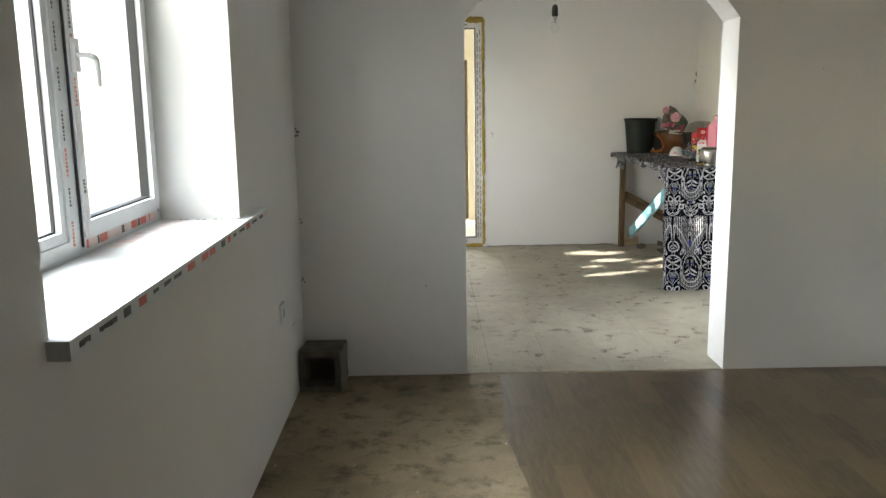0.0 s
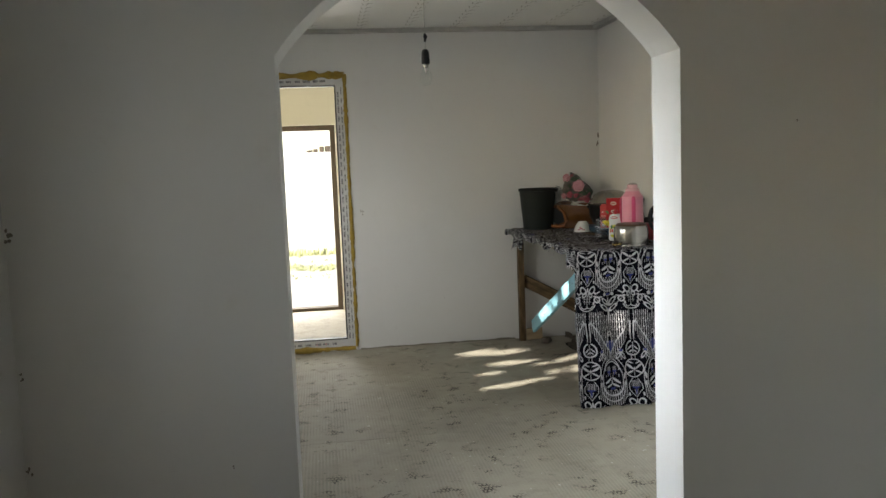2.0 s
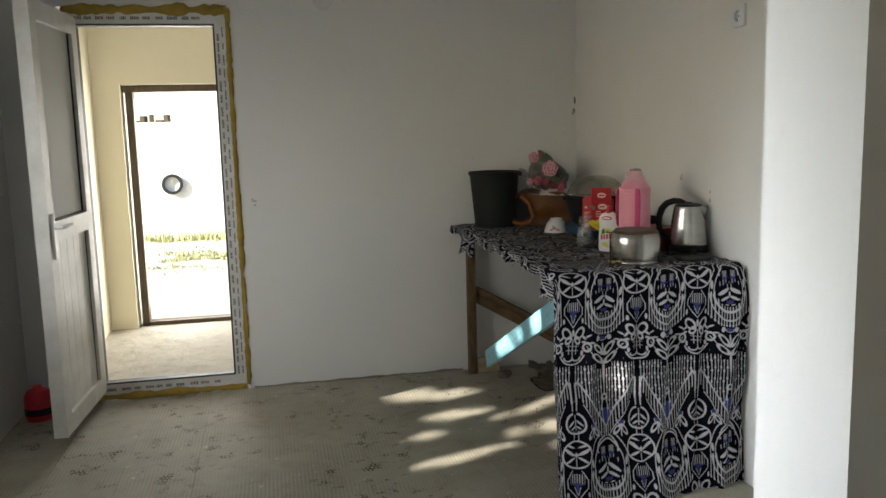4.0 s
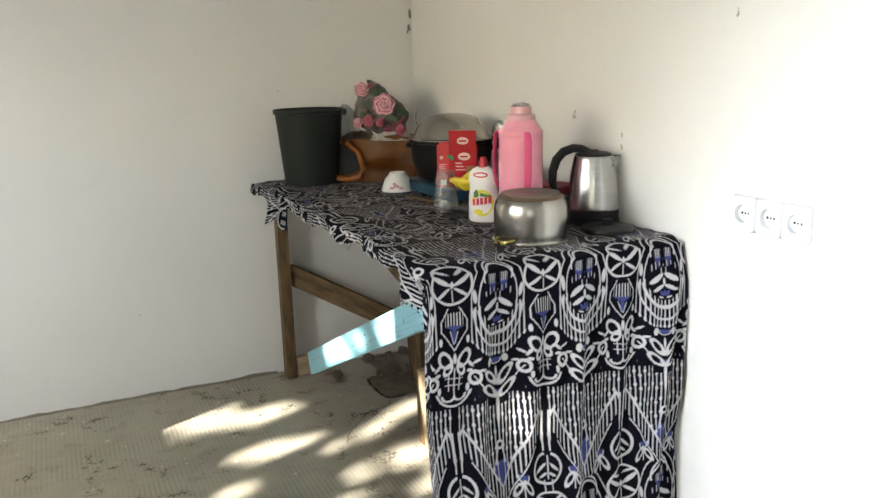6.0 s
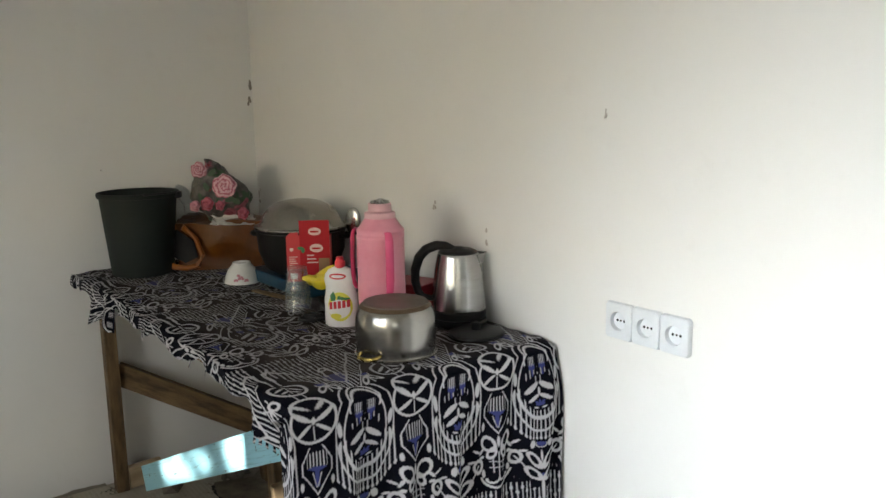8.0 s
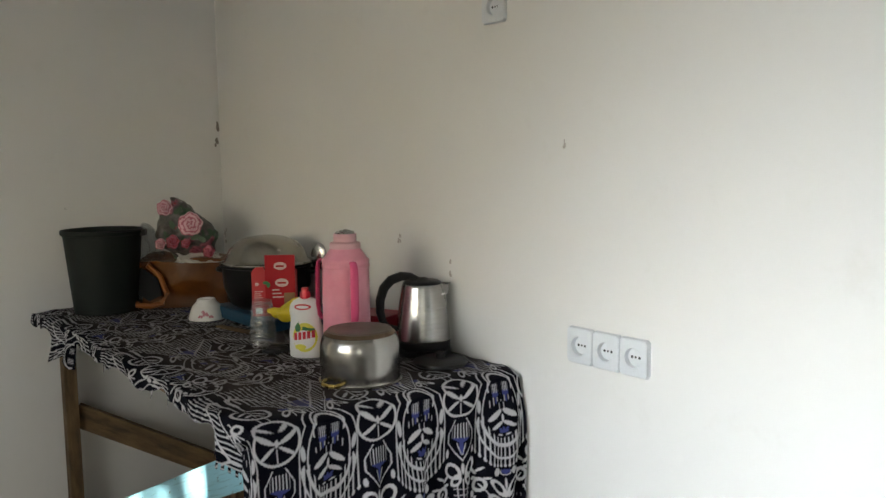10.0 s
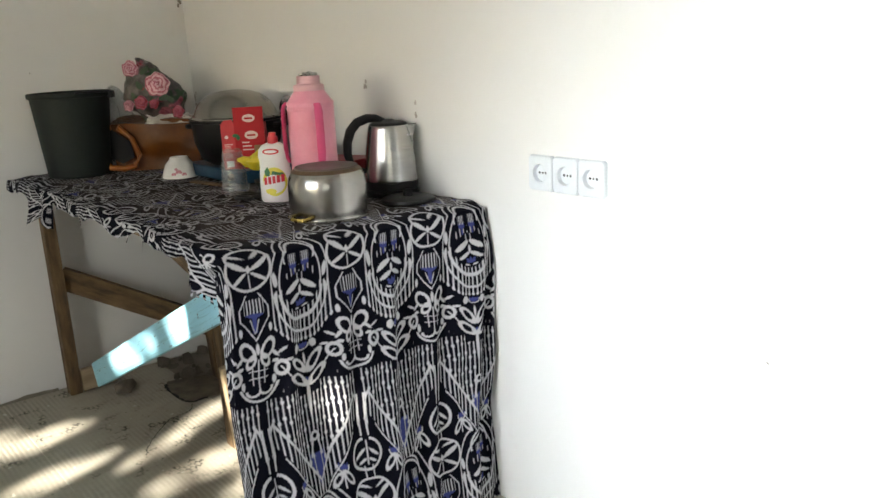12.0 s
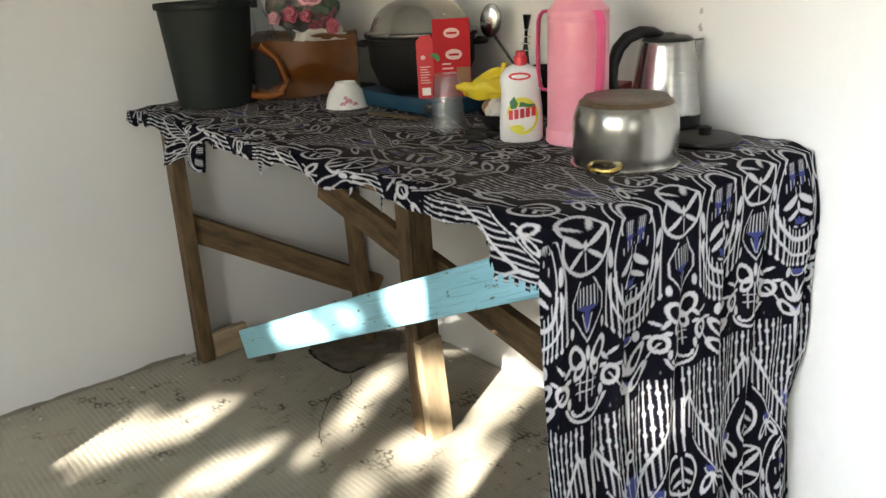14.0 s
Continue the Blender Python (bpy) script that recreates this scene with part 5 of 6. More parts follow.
def rose(parent, x, z, r, y, tilt, deep, pale, name="printed_rose", label="pink rose"):
    """A printed rose: one crinkled disc, its petals curling outwards in two tones."""
    bm = bmesh.new()
    rings, around = 11, 44
    rows = [[bm.verts.new((0, -0.006, 0))] * around]
    for k in range(1, rings + 1):
        q = k / rings
        row = []
        for i in range(around):
            a = 2 * math.pi * i / around
            rr = r * q * (1 + 0.05 * q * math.sin(5 * a + 0.6) + 0.04 * q * math.sin(8 * a))
            row.append(bm.verts.new((rr * math.cos(a), -0.006 + 0.010 * q * q + 0.002 * math.sin(9 * q - 2 * a), rr * math.sin(a))))
        rows.append(row)
    for k, (a, b) in enumerate(zip(rows, rows[1:])):
        for i in range(around):
            n = (i + 1) % around
            f = bm.faces.new((a[i], b[i], b[n]) if k == 0 else (a[i], b[i], b[n], a[n]))
            turn = i / around
            q = k / rings
            swirl = (q * 3.1 - turn + 0.16 * math.sin(5 * 2 * math.pi * turn + 4 * q)) % 1
            f.material_index = 1 if swirl > 0.42 else 0
    bmesh.ops.recalc_face_normals(bm, faces=bm.faces[:])
    crumple(bm, 0.004, 50)
    part(name, bm, [deep, pale], parent, label, smooth=True, m=pose(x, y, z, tilt, 0, 0))


rose(flo, 0.012, 0.136, 0.044, -0.070, -14, ROSE_DEEP, ROSE_PALE)
rose(flo, -0.082, 0.196, 0.028, -0.052, -6, ROSE_DEEP, ROSE_PALE)
rose(flo, -0.050, 0.075, 0.024, -0.092, -8, RED_PRINT, ROSE_DEEP, label="red rosebud")
rose(flo, -0.005, 0.068, 0.018, -0.094, -8, RED_PRINT, ROSE_DEEP, label="red rosebud")
rose(flo, 0.072, 0.035, 0.022, -0.072, -8, RED_PRINT, ROSE_DEEP, label="red rosebud")
rose(flo, -0.098, 0.066, 0.020, -0.072, -8, ROSE_DEEP, ROSE_PALE)
for x, z, turn in ((0.050, 0.082, 30), (0.028, 0.088, -25), (-0.052, 0.135, 60), (-0.03, 0.185, -40)):
    part("printed_leaf", crumple(plate(oval(0, 0, 0.018, 0.010, 12), 0.002), 0.002, 60), LEAF_PRINT, flo, "dark green leaf", m=pose(x, -0.080 + 0.12 * max(0, z - 0.08), z, 0, turn, 0))
wr = thing("wrapper", "crumpled white paper wrapper lying on the carrier bag", "wrapper", m=on(2.145, 7.35, TT + 0.165, 0, 0, -30))
bm = bmesh.new()
bmesh.ops.create_grid(bm, x_segments=22, y_segments=14, size=1)
for v in bm.verts:
    v.co = Vector((v.co.x * 0.075, v.co.y * 0.035, 0.018 + v.co.y * 0.02 - v.co.x * 0.012)) + Vector(noise.noise_vector(v.co * 3)) * 0.016
    v.co.z = max(0.003, v.co.z)
r = bmesh.ops.solidify(bm, geom=bm.faces[:], thickness=0.0012)
part("paper", bm, CRUMPLED, wr, smooth=False)

clearbag = thing("clear_bag", "crumpled clear film bag beside the bucket", "bag", m=on(2.02, 7.52, TT, 0, 0, 0))
bm = bmesh.new()
bmesh.ops.create_icosphere(bm, subdivisions=4, radius=1)
for v in bm.verts:
    v.co = Vector((v.co.x * 0.06, v.co.y * 0.045, 0.15 + v.co.z * 0.15)) + Vector(noise.noise_vector(v.co * 2.4)) * 0.022
    v.co.z = max(0.0, v.co.z)
part("film", bm, CUP_FILM, clearbag)

bowl = thing("bowl", "white porcelain bowl with pink roses, turned upside down", "bowl", m=on(2.069, 7.113, TT))
part("shell", lathe([(0.0, 0.062), (0.026, 0.062), (0.027, 0.069), (0.030, 0.069), (0.0315, 0.062), (0.047, 0.045), (0.056, 0.022), (0.0605, 0.002), (0.0605, 0.0), (0.058, 0.0), (0.053, 0.022), (0.044, 0.042), (0.0, 0.056)], 40), PORCELAIN, bowl, smooth=True)
for az, zz, r in ((-118, 0.020, 0.011), (-135, 0.014, 0.008), (-100, 0.013, 0.008), (-126, 0.031, 0.006)):
    bm = bmesh.new()
    for k in range(6):
        bmesh.ops.create_icosphere(bm, subdivisions=1, radius=r * 0.55, matrix=Matrix.Translation((r * 0.55 * math.cos(k * 1.05), 0, r * 0.5 * math.sin(k * 1.05))) @ Matrix.Diagonal((1, 0.12, 1, 1)))
    a = radians(az)
    rad_b = 0.0606 - 0.24 * max(0.0, zz - 0.002)
    part("painted_rose", bm, ROSE, bowl, "painted pink rose", m=pose(rad_b * math.cos(a), rad_b * math.sin(a), zz, 0, 0, az + 90))

stove = thing("gas_stove", "low blue enamelled table gas stove", "stove", m=on(2.10, 6.925, TT))
part("body", box(0.0, -0.20, 0.004, 0.28, 0.20, 0.045, 0.006), STOVE_BLUE, stove)
for y in (-0.16, 0.16):
    for x in (0.03, 0.25):
        part("foot", lathe([(0.0, 0), (0.012, 0), (0.012, 0.006), (0.0, 0.006)], 12), BLACK_PLASTIC, stove, m=pose(x, y, -0.002))
part("knob", lathe([(0.0, 0.016), (0.010, 0.016), (0.013, 0.0)], 20), STEEL, stove, smooth=True, m=pose(-0.0, -0.15, 0.024, 0, -90, 0))

pot = thing("cauldron", "black cast cooking pot with a dull aluminium lid", "pot", m=on(2.215, 6.945, TT + 0.046) @ Matrix.Diagonal((0.90, 0.90, 1, 1)))
part("body", lathe([(0.0, 0.0), (0.10, 0.0), (0.135, 0.02), (0.158, 0.075), (0.163, 0.140), (0.170, 0.143), (0.170, 0.150), (0.158, 0.150), (0.150, 0.07), (0.0, 0.012)], 56), CAST, pot, smooth=True)
lid = part("lid", lathe([(0.170, 0.1505), (0.172, 0.153), (0.171, 0.156), (0.160, 0.158), (0.153, 0.162), (0.147, 0.175), (0.136, 0.196), (0.118, 0.214), (0.095, 0.227), (0.066, 0.236), (0.035, 0.2405), (0.0, 0.242)], 56), ALU, pot, "domed dull aluminium lid", smooth=True)
for a in (128, -52):
    bm = tube(arc((0, 0, 0), 0.034, -90, 90, 10, "xy"), 0.008, 8)
    part("lug", bm, CAST, pot, m=pose(0.163 * math.cos(radians(a)), 0.163 * math.sin(radians(a)), 0.125, 0, 0, a))

tea = thing("tea_box", "opened red card tea box with pale oval badges", "box", m=on(2.095, 6.816, TT + 0.046, 0, 0, -36) @ Matrix.Diagonal((1, 1, 0.945, 1)))
part("front", box(0.042, -0.002, 0.0, 0.136, 0.0, 0.205), RED_CARD, tea)
part("side", plate([(0.0, 0.0), (0.042, 0.0), (0.042, 0.152), (0.036, 0.166), (0.012, 0.164), (0.0, 0.150)], 0.002), RED_SIDE, tea, "paler red side panel", m=pose(0, -0.002, 0))
part("back", box(0.002, 0.046, 0.0, 0.136, 0.048, 0.15), RED_CARD, tea)
part("end", box(0.134, 0.0, 0.0, 0.136, 0.046, 0.15), RED_CARD, tea)
part("floor", box(0.0, 0.0, 0.0, 0.136, 0.046, 0.002), KRAFT, tea)
BADGE = surf("badge_print", (0.74, 0.60, 0.55), (0.66, 0.42, 0.4), 60, 200, 0.5)
for cx, cz, rx, rz in ((0.090, 0.168, 0.020, 0.013), (0.094, 0.112, 0.021, 0.014)):
    b = part("badge", plate(oval(cx, cz, rx, rz), 0.0006), BADGE, tea, "pale oval badge", m=pose(0, -0.0028, 0))
    part("badge_bar", box(cx - 0.013, -0.0032, cz - 0.003, cx + 0.013, -0.0028, cz + 0.003), RED_CARD, b)
part("kraft_patch", box(0.100, -0.0030, 0.025, 0.134, -0.0022, 0.078), KRAFT, tea)
part("leaf_print", plate(oval(0.044, 0.112, 0.010, 0.006, 10), 0.0006), GREEN, tea, m=pose(0, -0.0029, 0))
part("leaf_print", plate(oval(0.052, 0.105, 0.006, 0.009, 10), 0.0006), GREEN, tea, m=pose(0, -0.0031, 0))
part("seal_print", plate(oval(0.016, 0.108, 0.006, 0.006, 14), 0.0006), BADGE, tea, m=pose(0, -0.0028, 0))
part("bar_code", box(0.010, -0.0030, 0.008, 0.032, -0.0022, 0.028), PORCELAIN, tea)
for k in range(7):
    part("print_line", box(0.008, -0.0028, 0.040 + k * 0.007, 0.034 - 0.004 * (k % 3), -0.0023, 0.0425 + k * 0.007), BADGE, tea)
for k in range(3):
    part("print_line", box(0.064, -0.0028, 0.062 + k * 0.012, 0.098 - 0.006 * k, -0.0023, 0.066 + k * 0.012), BADGE, tea)

cup = thing("plastic_cups", "stack of clear plastic cups turned upside down", "cup", m=on(2.035, 6.63, TT))
for k in range(2):
    z = 0.012 * k
    part("cup", lathe([(0.0395, z), (0.040, z + 0.003), (0.0385, z + 0.006), (0.0375 - 0.0005 * k, z + 0.04), (0.029, z + 0.114), (0.027, z + 0.118), (0.0, z + 0.117)], 36), CUP_FILM, cup, smooth=True)

soap = thing("washing_up_bottle", "white washing-up liquid bottle with red cap and yellow oval label", "bottle", m=on(2.050, 6.402, TT, 0, 0, -44) @ Matrix.Diagonal((1.12, 1.1, 1.0, 1)))


def squashed(profile, depth, seg=40):
    bm = lathe(profile, seg)
    for v in bm.verts:
        v.co.y *= depth
    return bm


part("body", squashed([(0.0, 0.0), (0.036, 0.0), (0.041, 0.005), (0.0415, 0.03), (0.040, 0.075), (0.0375, 0.098), (0.0375, 0.112), (0.040, 0.126), (0.038, 0.142), (0.030, 0.155), (0.018, 0.162), (0.013, 0.164), (0.0, 0.165)], 0.62), WHITE_PLASTIC, soap, smooth=True)
part("cap", lathe([(0.0125, 0.160), (0.0130, 0.176), (0.0115, 0.180), (0.0095, 0.181), (0.0090, 0.189), (0.0070, 0.191), (0.0, 0.191)], 24), RED_CAP, soap, "red pull cap", smooth=True)


def wrapped(outline, base_r, lift, profile_r=lambda z: 0.0405):
    """A print that follows the bottle's bowed front."""
    bm = bmesh.new()
    cx = sum(p[0] for p in outline) / len(outline)
    cz = sum(p[1] for p in outline) / len(outline)
    rings = []
    for k in (0.0, 0.35, 0.7, 1.0):
        ring = []
        for x, z in outline:
            px, pz = cx + (x - cx) * k, cz + (z - cz) * k
            r = profile_r(pz)
            y = -0.62 * math.sqrt(max(0.0, r * r - px * px)) - lift
            ring.append(bm.verts.new((px, y, pz)))
        rings.append(ring)
    n = len(outline)
    for a, b in zip(rings, rings[1:]):
        for i in range(n):
            bm.faces.new((a[i], a[(i + 1) % n], b[(i + 1) % n], b[i]))
    bmesh.ops.remove_doubles(bm, verts=bm.verts[:], dist=1e-6)
    return bm


def bottle_r(z):
    zs = [0, 0.005, 0.03, 0.075, 0.098, 0.112, 0.126, 0.142, 0.155]
    rs = [0.036, 0.041, 0.0415, 0.040, 0.0375, 0.0375, 0.040, 0.038, 0.030]
    return float(np.interp(z, zs, rs))


lab = part("label", wrapped(oval(0.002, 0.058, 0.030, 0.040, 28), 0.04, 0.0008, bottle_r), LABEL_YELLOW, soap, "yellow oval label")
part("label_white", wrapped(oval(0.0, 0.052, 0.027, 0.026, 24), 0.04, 0.0014, bottle_r), WHITE_PLASTIC, lab)
part("label_leaf", wrapped([(-0.020, 0.074), (-0.022, 0.088), (-0.013, 0.100), (-0.006, 0.084), (-0.010, 0.074)], 0.04, 0.0020, bottle_r), GREEN, lab, "green leaf print")
part("label_band", wrapped([(-0.004, 0.078), (-0.002, 0.088), (0.026, 0.082), (0.028, 0.073)], 0.04, 0.0020, bottle_r), GREEN, lab)
for k in range(5):
    x = -0.024 + k * 0.0108
    z = 0.050 + k * 0.0018
    part("label_bar", wrapped([(x, z), (x + 0.0078, z + 0.001), (x + 0.0078, z + 0.021), (x, z + 0.020)], 0.04, 0.0024, bottle_r), RED_CAP, lab, "red lettering block")
part("label_lemon", wrapped(oval(-0.008, 0.032, 0.014, 0.008, 16), 0.04, 0.0020, bottle_r), LABEL_YELLOW, lab)
part("shoulder_badge", wrapped(oval(-0.002, 0.141, 0.021, 0.008, 20), 0.04, 0.0010, bottle_r), RED_CAP, soap, "red oval badge")
part("shoulder_badge_print", wrapped(oval(-0.002, 0.141, 0.016, 0.004, 16), 0.04, 0.0016, bottle_r), WHITE_PLASTIC, soap)

th = thing("thermos", "pink plastic vacuum flask with hot pink handle straps, lid off", "thermos flask", m=on(2.118, 6.302, TT, 0, 0, -47) @ Matrix.Diagonal((0.955, 0.955, 0.965, 1)))
part("base", lathe([(0.0, 0.0), (0.066, 0.0), (0.070, 0.004), (0.070, 0.030), (0.067, 0.034)], 48), PINK, th, smooth=True)
part("body", lathe([(0.066, 0.034), (0.0665, 0.038), (0.0665, 0.06), (0.0660, 0.15), (0.0655, 0.235), (0.0650, 0.268), (0.0635, 0.274)], 48), PINK, th, smooth=True)
part("collar", lathe([(0.0648, 0.258), (0.0664, 0.261), (0.0664, 0.266), (0.0652, 0.268), (0.0652, 0.273), (0.0664, 0.275), (0.0660, 0.280), (0.0640, 0.283)], 48), PINK, th, smooth=True)
part("shoulder", lathe([(0.0640, 0.281), (0.0600, 0.286), (0.0540, 0.295), (0.0475, 0.304), (0.0430, 0.310), (0.0420, 0.312)], 48), PINK, th, smooth=True)
part("neck", lathe([(0.0420, 0.311), (0.0432, 0.313), (0.0430, 0.324), (0.0415, 0.327), (0.0350, 0.329), (0.0325, 0.331), (0.0322, 0.334), (0.0320, 0.350), (0.0295, 0.352), (0.0275, 0.334)], 40), PALE_PINK, th, "clouded pink neck", smooth=True)
bm = bmesh.new()
bmesh.ops.create_icosphere(bm, subdivisions=4, radius=1)
for v in bm.verts:
    v.co = Vector((v.co.x * 0.026, v.co.y * 0.026, 0.351 + v.co.z * 0.010)) + Vector(noise.noise_vector(v.co * 3)) * 0.006
part("foil_stopper", bm, STEEL, th, "crumpled foil stopper")
for sx, ang in ((1, -60), (-1, 170)):
    r = 0.070
    pts = [(r * 0.94, 0, 0.279), (r + 0.006, 0, 0.278), (r + 0.012, 0, 0.272), (r + 0.016, 0, 0.258), (r + 0.018, 0, 0.20), (r + 0.017, 0, 0.15), (r + 0.014, 0, 0.125), (r + 0.008, 0, 0.114), (r * 0.95, 0, 0.112)]
    bm = tube(pts, [0.003, 0.004, 0.004, 0.0045, 0.0045, 0.0045, 0.004, 0.004, 0.003], 12, flat=2.6, across=(0, 1, 0))
    part("handle", bm, HOT_PINK, th, "hot pink handle strap", smooth=True, m=pose(0, 0, 0, 0, 0, ang))

BURNT = surf("burnt_rim", (0.10, 0.055, 0.025), (0.19, 0.14, 0.09), 25, 120, 0.5, 0.5, bump=0.2)
pan = thing("saucepan", "steel saucepan with brass handles turned upside down", "saucepan", m=on(2.031, 6.108, TT, 0, 0, -50))
part("shell", lathe([(0.102, 0.0), (0.102, 0.003), (0.0965, 0.0045), (0.0960, 0.008), (0.0962, 0.014), (0.0970, 0.020), (0.0975, 0.030), (0.0978, 0.050), (0.0978, 0.072), (0.0972, 0.084), (0.0955, 0.095), (0.0925, 0.105), (0.0885, 0.1125), (0.0835, 0.118), (0.078, 0.121)], 56), PAN_STEEL, pan, smooth=True)
part("base", lathe([(0.078, 0.121), (0.0785, 0.1245), (0.077, 0.1265), (0.060, 0.1272), (0.0, 0.1272)], 56), PAN_BASE, pan, "burnt brown pan bottom", smooth=True)
part("burnt_ring", lathe([(0.0870, 0.1150), (0.0872, 0.1162), (0.0838, 0.1195), (0.0795, 0.1225)], 56), BURNT, pan, "brown burnt rim", smooth=True)
for a in (-112, 68):
    bm = tube([(-0.030, 0, 0), (-0.030, -0.014, -0.002), (-0.022, -0.026, -0.005), (0.0, -0.030, -0.006), (0.022, -0.026, -0.005), (0.030, -0.014, -0.002), (0.030, 0, 0)], 0.0052, 10)
    c, s = math.cos(radians(a)), math.sin(radians(a))
    part("handle", bm, BRASS, pan, "brass loop handle", smooth=True, m=pose(0.096 * c, 0.096 * s, 0.016, 0, 0, a + 90) @ Matrix.Diagonal((0.92, 0.8, 1, 1)))

kt = thing("kettle", "brushed steel electric kettle with a black handle on its base", "kettle", m=on(2.317, 6.226, TT, 0, 0, 142) @ Matrix.Diagonal((1, 1, 0.925, 1)))
part("power_base", lathe([(0.0, 0.0), (0.076, 0.0), (0.078, 0.004), (0.076, 0.014), (0.070, 0.018), (0.0, 0.018)], 40), BLACK_PLASTIC, kt, smooth=True)
part("foot_ring", lathe([(0.071, 0.018), (0.0745, 0.020), (0.0750, 0.024), (0.0750, 0.040), (0.072, 0.042)], 48), BLACK_PLASTIC, kt, smooth=True)
part("body", lathe([(0.0725, 0.041), (0.0742, 0.043), (0.0745, 0.047), (0.0740, 0.060), (0.0718, 0.090), (0.0688, 0.120), (0.0652, 0.150), (0.0612, 0.178), (0.0575, 0.200), (0.0562, 0.207), (0.0540, 0.210)], 64), STEEL, kt, smooth=True)
part("lid", lathe([(0.0545, 0.2095), (0.052, 0.214), (0.042, 0.219), (0.020, 0.221), (0.013, 0.226), (0.0, 0.227)], 40), BLACK_PLASTIC, kt, "black lid", smooth=True)
part("handle", tube([(0.012, 0, 0.220), (0.034, 0, 0.230), (0.058, 0, 0.231), (0.086, 0, 0.220), (0.106, 0, 0.196), (0.117, 0, 0.160), (0.118, 0, 0.125), (0.110, 0, 0.092), (0.098, 0, 0.078), (0.072, 0, 0.072)],
                    [0.009, 0.012, 0.0140, 0.0145, 0.0140, 0.013, 0.012, 0.0105, 0.0095, 0.008], 14, flat=1.15, across=(0, 1, 0)), BLACK_PLASTIC, kt, "black curved handle", smooth=True)
bm = bmesh.new()
rows = []
for k in range(7):
    q = k / 6
    z = 0.150 + 0.058 * q
    reach = 0.0652 - (z - 0.150) * 0.155
    out = reach + 0.022 * q ** 1.3
    half = 0.004 + 0.020 * q
    rows.append([bm.verts.new((-reach * 0.93, -half, z)), bm.verts.new((-(reach + out) / 2 - 0.002, -half * 0.62, z)), bm.verts.new((-out, 0, z + 0.003 * q)), bm.verts.new((-(reach + out) / 2 - 0.002, half * 0.62, z)), bm.verts.new((-reach * 0.93, half, z))])
for a, b in zip(rows, rows[1:]):
    for k in range(4):
        bm.faces.new((a[k], a[k + 1], b[k + 1], b[k]))
part("spout", bm, STEEL, kt, smooth=True)
ld = thing("pan_lid", "flat black lid lying on the cloth", "lid", m=on(2.270, 6.093, TT))
part("disc", lathe([(0.0, 0.0), (0.068, 0.0), (0.072, 0.004), (0.071, 0.010), (0.062, 0.014), (0.0, 0.016)], 44), BLACK_PLASTIC, ld, smooth=True)
part("knob", lathe([(0.013, 0.015), (0.012, 0.024), (0.014, 0.030), (0.010, 0.033), (0.0, 0.033)], 24), BLACK_PLASTIC, ld, smooth=True)

rb = thing("red_carton", "dark red card carton lying behind the flask", "box", m=on(2.275, 6.395, TT, 0, 0, 20))
part("carton", box(-0.055, -0.075, 0.0, 0.055, 0.075, 0.095, 0.002), DARK_RED, rb)
part("label", plate(oval(0.0, 0.055, 0.022, 0.014), 0.0008), BADGE, rb, "pale oval badge", m=pose(-0.056, 0.0, 0, 0, 0, -90))

gl = thing("clutter_bowl", "dark bowl heaped with crumpled wrappers", "bowl", m=on(2.12, 6.525, TT))
part("shell", lathe([(0.0, 0.0), (0.035, 0.0), (0.055, 0.02), (0.068, 0.04), (0.066, 0.041), (0.05, 0.022), (0.0, 0.006)], 36), BLACK_PLASTIC, gl, smooth=True)
for k, (x, y, z, r, mt) in enumerate(((-0.02, 0.0, 0.045, 0.032, CRUMPLED), (0.02, -0.02, 0.042, 0.028, CRUMPLED), (0.0, 0.03, 0.046, 0.028, KRAFT), (-0.035, -0.025, 0.04, 0.02, CRUMPLED))):
    bm = bmesh.new()
    bmesh.ops.create_icosphere(bm, subdivisions=3, radius=r)
    crumple(bm, 0.012, 45, k * 3.1)
    part("wrapper", bm, mt, gl, m=pose(x, y, z))
glove = thing("rubber_glove", "yellow rubber glove lying over the wrappers", "glove", m=on(2.095, 6.545, TT + 0.055, 0, 0, -44))
bm = bmesh.new()
bmesh.ops.create_icosphere(bm, subdivisions=4, radius=1)
for v in bm.verts:
    k = (v.co.x + 1) / 2
    v.co = Vector((v.co.x * 0.062, v.co.y * 0.026, 0.035 + v.co.z * (0.018 + 0.022 * k) + 0.020 * k)) + Vector(noise.noise_vector(v.co * 1.7)) * 0.016
part("palm", bm, YELLOW, glove, smooth=True)
bm = tube([(0.02, 0, 0.045), (0.03, -0.005, 0.075), (0.034, -0.006, 0.098)], [0.014, 0.012, 0.006], 10)
tube([(-0.03, -0.005, 0.04), (-0.06, -0.008, 0.046), (-0.078, -0.006, 0.044)], [0.013, 0.011, 0.006], 10, bm=bm)
crumple(bm, 0.004, 40)
part("finger", bm, YELLOW, glove, smooth=True)

jar = thing("utensil_jar", "dark jar holding a ladle and a ringed black handle", "jar", m=on(2.325, 6.60, TT))
part("pot", lathe([(0.0, 0.0), (0.040, 0.0), (0.045, 0.01), (0.045, 0.115), (0.041, 0.115), (0.040, 0.012), (0.0, 0.010)], 32), BLACK_PLASTIC, jar, smooth=True)
bm = tube([(0.0, 0.01, 0.02), (-0.004, 0.10, 0.116), (-0.006, 0.150, 0.165), (-0.007, 0.168, 0.185)], [0.003, 0.003, 0.0035, 0.004], 8)
part("ladle_handle", bm, BLACK_PLASTIC, jar, smooth=True)
bm = bmesh.new()
bmesh.ops.create_icosphere(bm, subdivisions=3, radius=1)
for v in bm.verts:
    v.co = Vector((v.co.x * 0.010, v.co.y * 0.030, v.co.z * 0.044))
